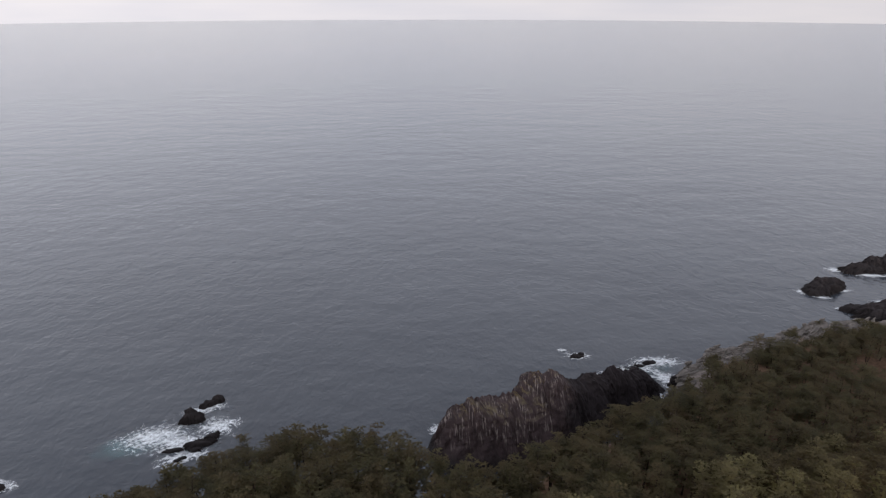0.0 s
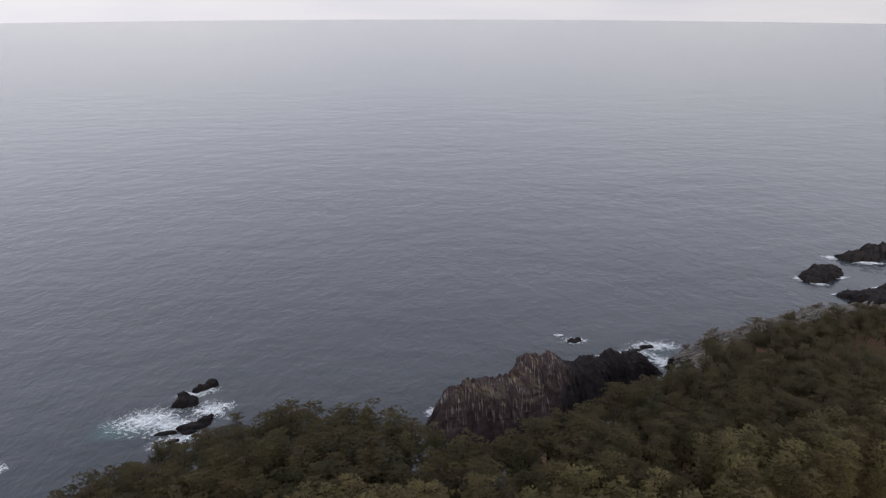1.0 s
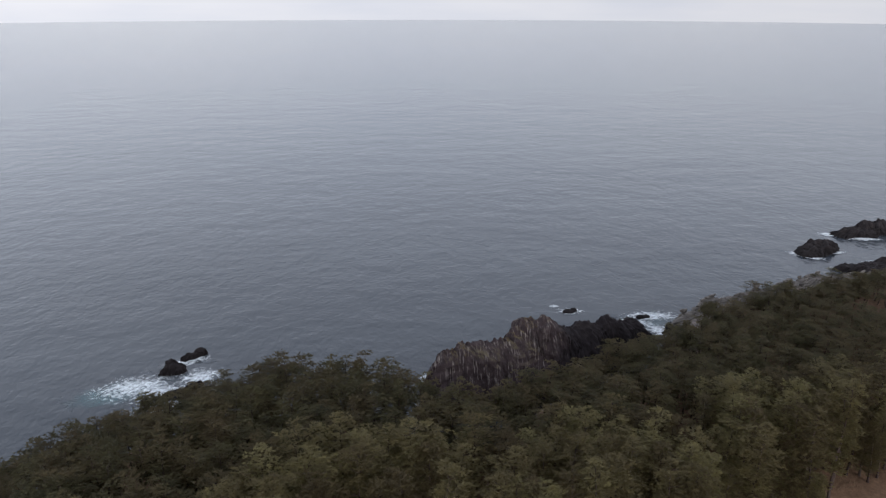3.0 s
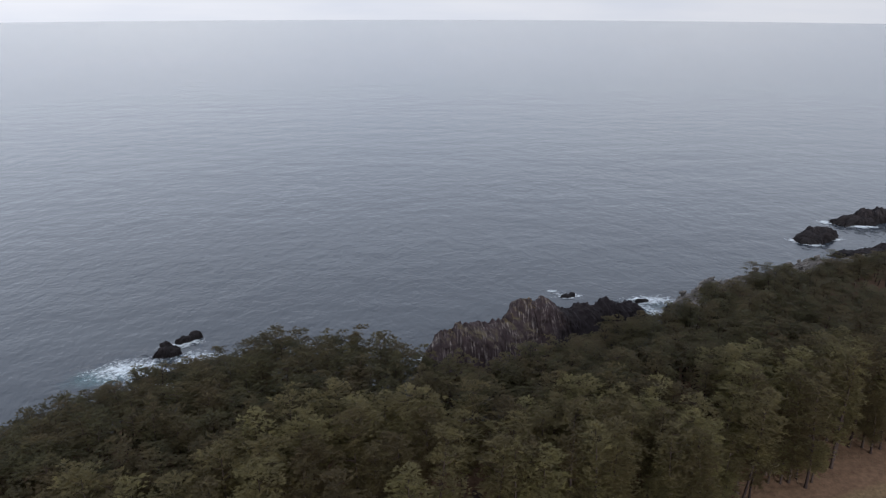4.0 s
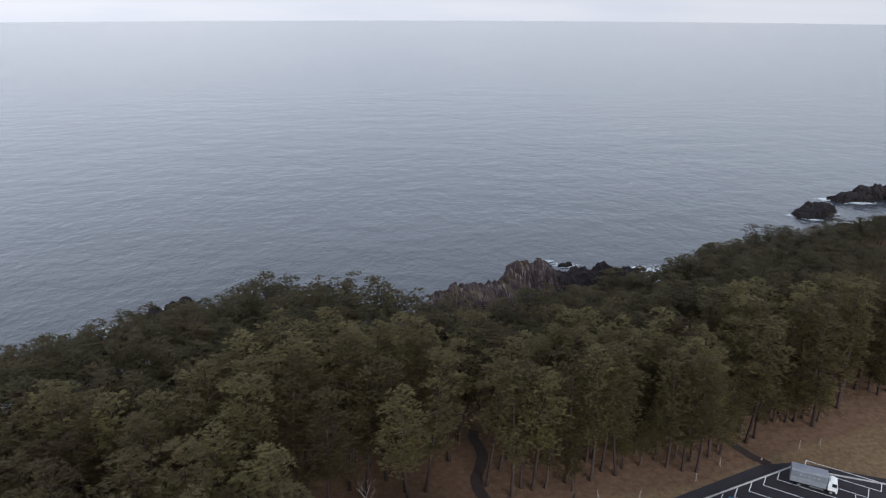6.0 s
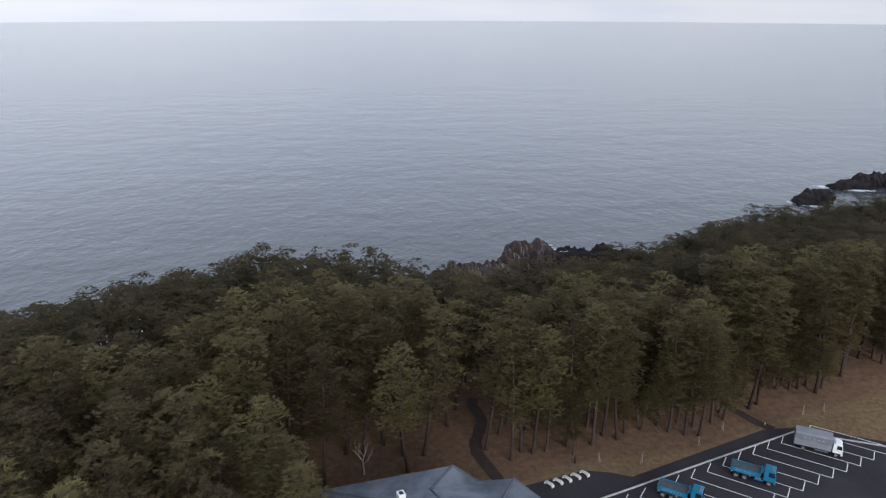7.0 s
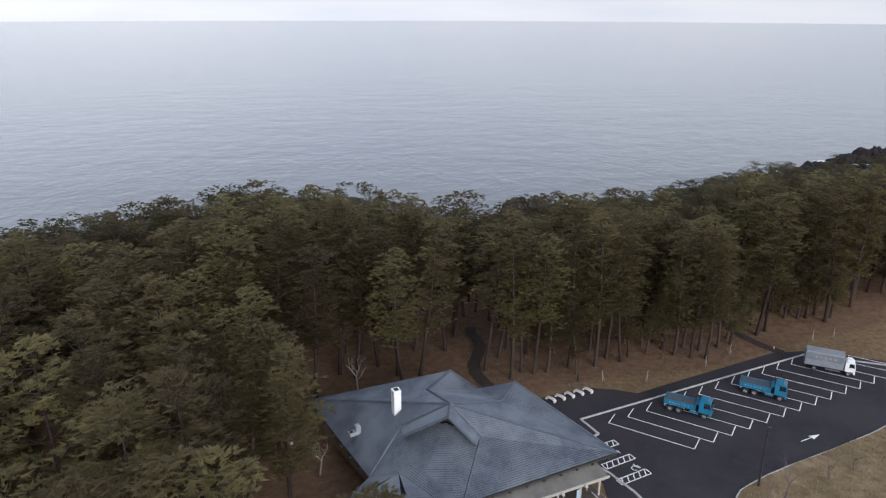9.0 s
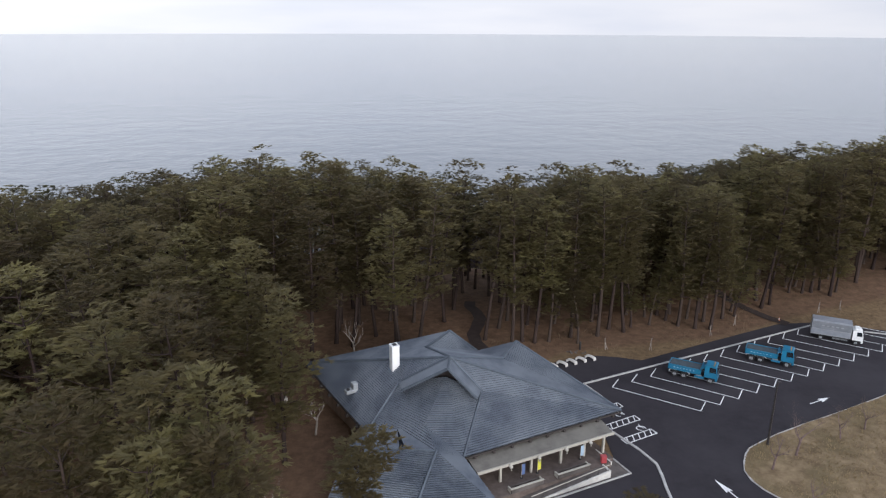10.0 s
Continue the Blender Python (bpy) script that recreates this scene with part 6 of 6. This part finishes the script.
def plant_wood():
    r = random.Random(21)
    spots = []
    fringe = set()
    step = 5.5
    j = 0
    y = 26.0
    while y < 262:
        x = -132.0 + (step / 2 if j % 2 else 0)
        while x < 235:
            px, py = x + r.uniform(-1.9, 1.9), y + r.uniform(-1.9, 1.9)
            x += step
            if px < -0.8 * py - 14 or px > 0.74 * py + 30 or (py < 60 and px < -60):
                continue
            d = float(coast_distance(np.array([px]), np.array([py]))[0])
            if not wood_here(px, py, d) or r.random() < 0.05:
                continue
            # the grove west of the visitor centre is set tree by tree
            if px > -42 and py < 97 and px < -8:
                continue
            if px < -8 and py < 100 and r.random() < 0.4:
                continue
            if py >= 100 and py < wood_front(px) + 26 and r.random() < 0.12:
                continue
            # the wood is open and bare-stemmed behind the visitor centre
            if -16 < px < 34 and 106 < py < 148 and r.random() < 0.2:
                continue
            spots.append((px, py, d))
        y += step * 0.87
        j += 1
    # a looser fringe of lower trees along the front
    for k in range(76):
        px = 26 + 1.35 * k + r.uniform(-1.0, 1.0)
        py = wood_front(px) + r.uniform(0.5, 10)
        if wood_here(px, py, 60) and all(math.hypot(px - q[0], py - q[1]) > 2.2 for q in spots):
            fringe.add((px, py))
            spots.append((px, py, 60.0))
    # single trees that lean over the roof and the bottom of the clearing
    squat = {(-4.0, 58.5): 15.8, (26.0, 59.0): 7.4}
    for px, py in (*squat, (-53.0, 188.5)):
        spots.append((px, py, 90.0))
    # the grove west of the visitor centre: place, level of the tree top, kind
    grove = {(-23.0, 54.5): (57.0, 2), (-17.3, 57.2): (56.6, 4), (-13.8, 77.0): (49.8, 9), (-20.0, 88.0): (52.0, 10), (-15.4, 85.0): (49.0, 2), (-20.2, 48.6): (54.8, 4), (-14.2, 49.6): (54.4, 2),
             (-25.4, 45.0): (54.8, 10), (-29.0, 66.5): (54.8, 0), (-21.6, 68.2): (53.6, 7), (-36.0, 72.5): (56.4, 2), (-30.4, 85.4): (55.2, 10), (-33.4, 60.0): (58.0, 4), (-26.4, 77.0): (53.4, 5),
             (-38.0, 83.0): (55.6, 3), (-36.6, 93.0): (54.6, 4), (-27.0, 94.6): (52.8, 2), (-40.5, 53.0): (56.6, 10), (-30.6, 50.0): (53.0, 7), (-19.6, 73.4): (47.5, 9), (-24.6, 62.0): (50.5, 4), (-12.4, 42.6): (51.6, 10),
             (-18.4, 40.6): (52.4, 0), (-33.0, 40.0): (55.0, 2), (-18.6, 80.5): (46.0, 9), (-25.0, 83.0): (49.0, 7), (-41.0, 63.0): (56.0, 5)}
    for px, py in grove:
        spots.append((px, py, 90.0))
    near = [s for s in spots if (s[1] < wood_front(s[0]) + 26 and s[0] > -85) or (s[0] < -8 and s[1] < 108 and s[0] > -62) or (s[0], s[1]) in squat]
    near.sort(key=lambda s: (s[0] + 5) ** 2 * 0.5 + (s[1] - 70) ** 2)
    near = near[:300]
    chosen = set(near)
    labels = ("tall red pine with layered olive-green pads and a bare trunk", "slender red pine with a high flat crown", "spreading red pine with a dark green crown")
    first = {}
    for (x, y, d) in near:
        k = r.choice((0, 1, 2, 3, 4, 5, 6, 7, 9, 9, 10)) if r.random() < 0.94 else 8
        if x > 36 and y < wood_front(x) + 11 and r.random() < 0.75:
            k = r.choice((2, 4, 7, 9, 9))
        elif -16 < x < 36 and y > 100 and r.random() < 0.8:
            k = r.choice((2, 4, 2, 7, 10, 4))
        z = ground_at(x, y)
        h = max(9.0, canopy_height(x, y) - z + r.uniform(-3.0, 2.2) + (2.6 if y > 100 else -1.2))
        h = squat.get((x, y), h)
        if (x, y) in grove:
            h, k = grove[x, y][0] - z + 0.2, grove[x, y][1]
        if (x, y) in fringe:
            h *= r.uniform(0.4, 0.8)
            k = r.choice((4, 7, 8, 9))
        s = h / 26.0
        wd = s * 0.4 + 0.62
        m = Matrix.Translation((x, y, z - 0.1)) @ Matrix.Rotation(r.uniform(0, 6.28), 4, "Z") @ Matrix.Diagonal((wd, wd, s, 1))
        if k not in first:
            t = thing("pine_tree", labels[k % 3], "tree", m, "pine wood")
            part("trunk", NEAR_KINDS[k][0], M_BARK, t, "bare brown trunk with a few limbs")
            part("crown", NEAR_KINDS[k][1], M_NEEDLE, t)
            first[k] = t
        else:
            c = copy_thing(first[k], Matrix.Identity(4))
            c.matrix_basis = m
    # the rest of the wood, further off
    V, F, W, WF, nv, nw = [], [], [], [], 0, 0
    for (x, y, d) in spots:
        if (x, y, d) in chosen:
            continue
        wood, cv, cf = FAR_KINDS[r.choice((0, 1, 2, 3, 4, 5, 7)) if r.random() < 0.9 else 6]
        z = ground_at(x, y)
        h = max(6.0, (canopy_height(x, y) - z) * (1 - (0.28 if -72 < x < -36 else 0.45) * float(smooth01(1 - (d - 3) / 9)) - (0.12 * float(smooth01(1 - (d - 12) / 26)) if x > 96 else 0)) + r.uniform(-2.4, 1.4))
        s = h / 26.0
        wd = s * 0.5 + 0.55
        a = r.uniform(0, 6.28)
        R = np.array([[math.cos(a) * wd, -math.sin(a) * wd, 0], [math.sin(a) * wd, math.cos(a) * wd, 0], [0, 0, s]])
        o = np.array([x, y, z - 0.1])
        V.append(cv @ R.T + o)
        F.append(cf + nv)
        nv += len(cv)
        wv = np.array(wood.v)
        W.append(wv @ R.T + o)
        WF.append(np.array(wood.f) + nw)
        nw += len(wv)
    tagged(new("pine_canopy", numpy_mesh("pine_canopy", np.concatenate(V), np.concatenate(F), M_NEEDLE_FAR)), "dense dark green pine canopy rolling down to the sea cliffs", "woods", kind="stuff")
    tagged(new("pine_trunks", numpy_mesh("pine_trunks", np.concatenate(W), np.concatenate(WF), M_BARK)), "crowded bare brown trunks within the pine wood", "woods", kind="stuff")


def limb(g, r, p, d, length, rad, depth):
    pts, rads = [p], [rad]
    q = p
    for i in range(3):
        d = (d + Vector((r.uniform(-0.25, 0.25), r.uniform(-0.25, 0.25), r.uniform(-0.1, 0.2)))).normalized()
        q = q + d * length / 3
        pts.append(q)
        rads.append(rad * (1 - 0.22 * (i + 1)))
    g.tube(pts, rads, 5 if depth > 1 else 3, None, False)
    if depth <= 0:
        return
    for i in range(r.choice((2, 3, 3))):
        k = r.choice((1, 2, 3))
        e = (d + Vector((r.uniform(-1, 1), r.uniform(-1, 1), r.uniform(-0.1, 0.8)))).normalized()
        limb(g, r, pts[k], e, length * r.uniform(0.55, 0.78), rads[k] * 0.68, depth - 1)


def bare_tree(x, y, z, h, seed, material, label, name="bare_tree", depth=4, spread=1.0):
    r = random.Random(seed)
    t = thing(name, label, "tree", pose(x, y, z - 0.1, 0, 0, r.uniform(0, 360)), "leafless trees")
    g = Geo()
    top = Vector((r.uniform(-0.2, 0.2) * h * 0.3, r.uniform(-0.2, 0.2) * h * 0.3, h * 0.34))
    g.tube([(0, 0, 0), top * 0.5 + Vector((0.05, 0, 0)), top], [0.035 * h * 0.6, 0.03 * h * 0.6, 0.024 * h * 0.6], 7, None, False)
    part("trunk", g, material, t)
    for i in range(3):
        b = Geo()
        a = 2.1 * i + r.uniform(-0.4, 0.4)
        limb(b, r, top * (0.75 + 0.12 * i), Vector((math.cos(a) * 0.7 * spread, math.sin(a) * 0.7 * spread, 0.9)).normalized(), h * 0.3, 0.02 * h * 0.6, depth)
        part("branch", b, material, t)


def scrub_patch():
    """Low wind-clipped bushes and twiggy growth along the brink."""
    rr = np.random.RandomState(8)
    x, y = rr.uniform(94, 230, 9000), rr.uniform(205, 300, 9000)
    d = coast_distance(x, y)
    dens = wave_noise(x, y, 0.2, 9)
    ok = (d > 4) & (d < 40) & (dens > np.where(d < 15, 0.45, -0.35))
    x, y, d, dens = x[ok], y[ok], d[ok], dens[ok]
    hh = 0.6 + 1.2 * np.maximum(0, dens) + d * 0.07
    z = ground_height(x, y)
    q = np.repeat(np.arange(len(x)), 8)
    n = len(q)
    cen = np.stack([x[q] + rr.uniform(-0.9, 0.9, n), y[q] + rr.uniform(-0.9, 0.9, n), z[q] + hh[q] * rr.uniform(0.3, 1.0, n)], -1)
    up = np.stack([rr.uniform(-0.4, 0.4, n), rr.uniform(-0.4, 0.4, n), np.full(n, 0.6)], -1)
    v, f = tufts(rr, cen, up, 0.65, 4)
    tagged(new("coastal_scrub", numpy_mesh("coastal_scrub", v, f, M_SCRUB)), "low olive and straw-coloured scrub along the brink", "bushes", kind="stuff")


def blades(rr, x, y, z, lo, hi, w0, w1):
    n = len(x)
    a, h, w = rr.uniform(0, 6.28, n), rr.uniform(lo, hi, n), rr.uniform(w0, w1, n)
    lx, ly = rr.uniform(-0.25, 0.25, n), rr.uniform(-0.25, 0.25, n)
    v = np.stack([np.stack([x - w * np.cos(a), y - w * np.sin(a), z - 0.03], -1), np.stack([x + w * np.cos(a), y + w * np.sin(a), z - 0.03], -1), np.stack([x + lx, y + ly, z + h], -1)], 1)
    return v.reshape(-1, 3), np.arange(3 * n).reshape(-1, 3)


def undergrowth():
    """Tussocks of dry grass along the front of the wood."""
    rr = np.random.RandomState(4)
    x, y = rr.uniform(-16, 118, 42000), rr.uniform(96, 140, 42000)
    wf = np.array([wood_front(k) for k in np.arange(-20, 125)])[(x + 20).astype(int)]
    ok = (y < wf + 6) & (y > wf - 14) & ~((x < 33) & (y < 100.5)) & (wave_noise(x, y, 0.35, 6) > rr.uniform(-0.6, 0.9, len(x)))
    x, y = x[ok], y[ok]
    ok = np.array([not inside(px, py, ASPHALT) for px, py in zip(x, y)])
    x, y = x[ok], y[ok]
    v, f = blades(rr, x, y, ground_height(x, y), 0.1, 0.38, 0.04, 0.1)
    tagged(new("dry_tussocks", numpy_mesh("dry_tussocks", v, f, M_TUSSOCK)), "straw-coloured tussocks at the foot of the wood", "grass", kind="stuff")


plant_wood()
scrub_patch()
undergrowth()
for i, (x, y, h) in enumerate(((47.7, 71.4, 7.0), (52.3, 74.0, 7.8), (60.4, 77.2, 5.8), (65.2, 79.2, 5.6), (48.7, 64.2, 4.8))):
    bare_tree(x, y, island_height(x, y), h, 50 + i, M_TWIG, "small leafless cherry tree on the grass mound", "bare_tree", 5)
for i, (x, y, h) in enumerate(((-6.0, 106.5, 9.0), (-10.5, 84, 8.0), (-14.0, 64.5, 9.0))):
    bare_tree(x, y, ground_at(x, y), h, 70 + i, M_BARE, "pale leafless tree among the pines", "pale_bare_tree", 3)
rb = random.Random(33)
for i in range(30):
    x = 98 + 3.7 * i + rb.uniform(-2, 2)
    y = float(np.interp(x, [p[0] for p in COAST], [p[1] for p in COAST])) - rb.uniform(9, 26)
    bare_tree(x, y, ground_at(x, y), rb.uniform(4, 7.5), 90 + i, M_BARE, "wind-bleached leafless tree on the brink", "bleached_tree", 3)
# leaning stakes of young trees in the grass before the wood
for i, (x, y) in enumerate(((44.5, 106.2), (57.5, 111.0), (64, 115.2), (83, 119.5), (88, 120.5), (37, 107))):
    st = thing("stake", "thin weathered timber stake leaning in the dry grass", "stake", pose(x, y, ground_at(x, y) - 0.1, (-4, 6, 3, -5, 7, 2)[i], (8, -5, 3, 6, -3, -6)[i], 0), "tree stakes")
    part("shaft", Geo().tube([(0, 0, 0), (0, 0, 2.3)], [0.06, 0.05], 6), M_BARE, st)
    part("brace", Geo().tube([(0.4, 0, 0.1), (0.02, 0, 1.5)], [0.045, 0.04], 6), M_BARE, st)
    part("sapling", Geo().tube([(0.1, 0.05, 0), (0.12, 0.05, 1.6), (0.2, 0.1, 3.0)], [0.04, 0.03, 0.01], 5), M_TWIG, st, "thin leafless sapling tied to the stake")
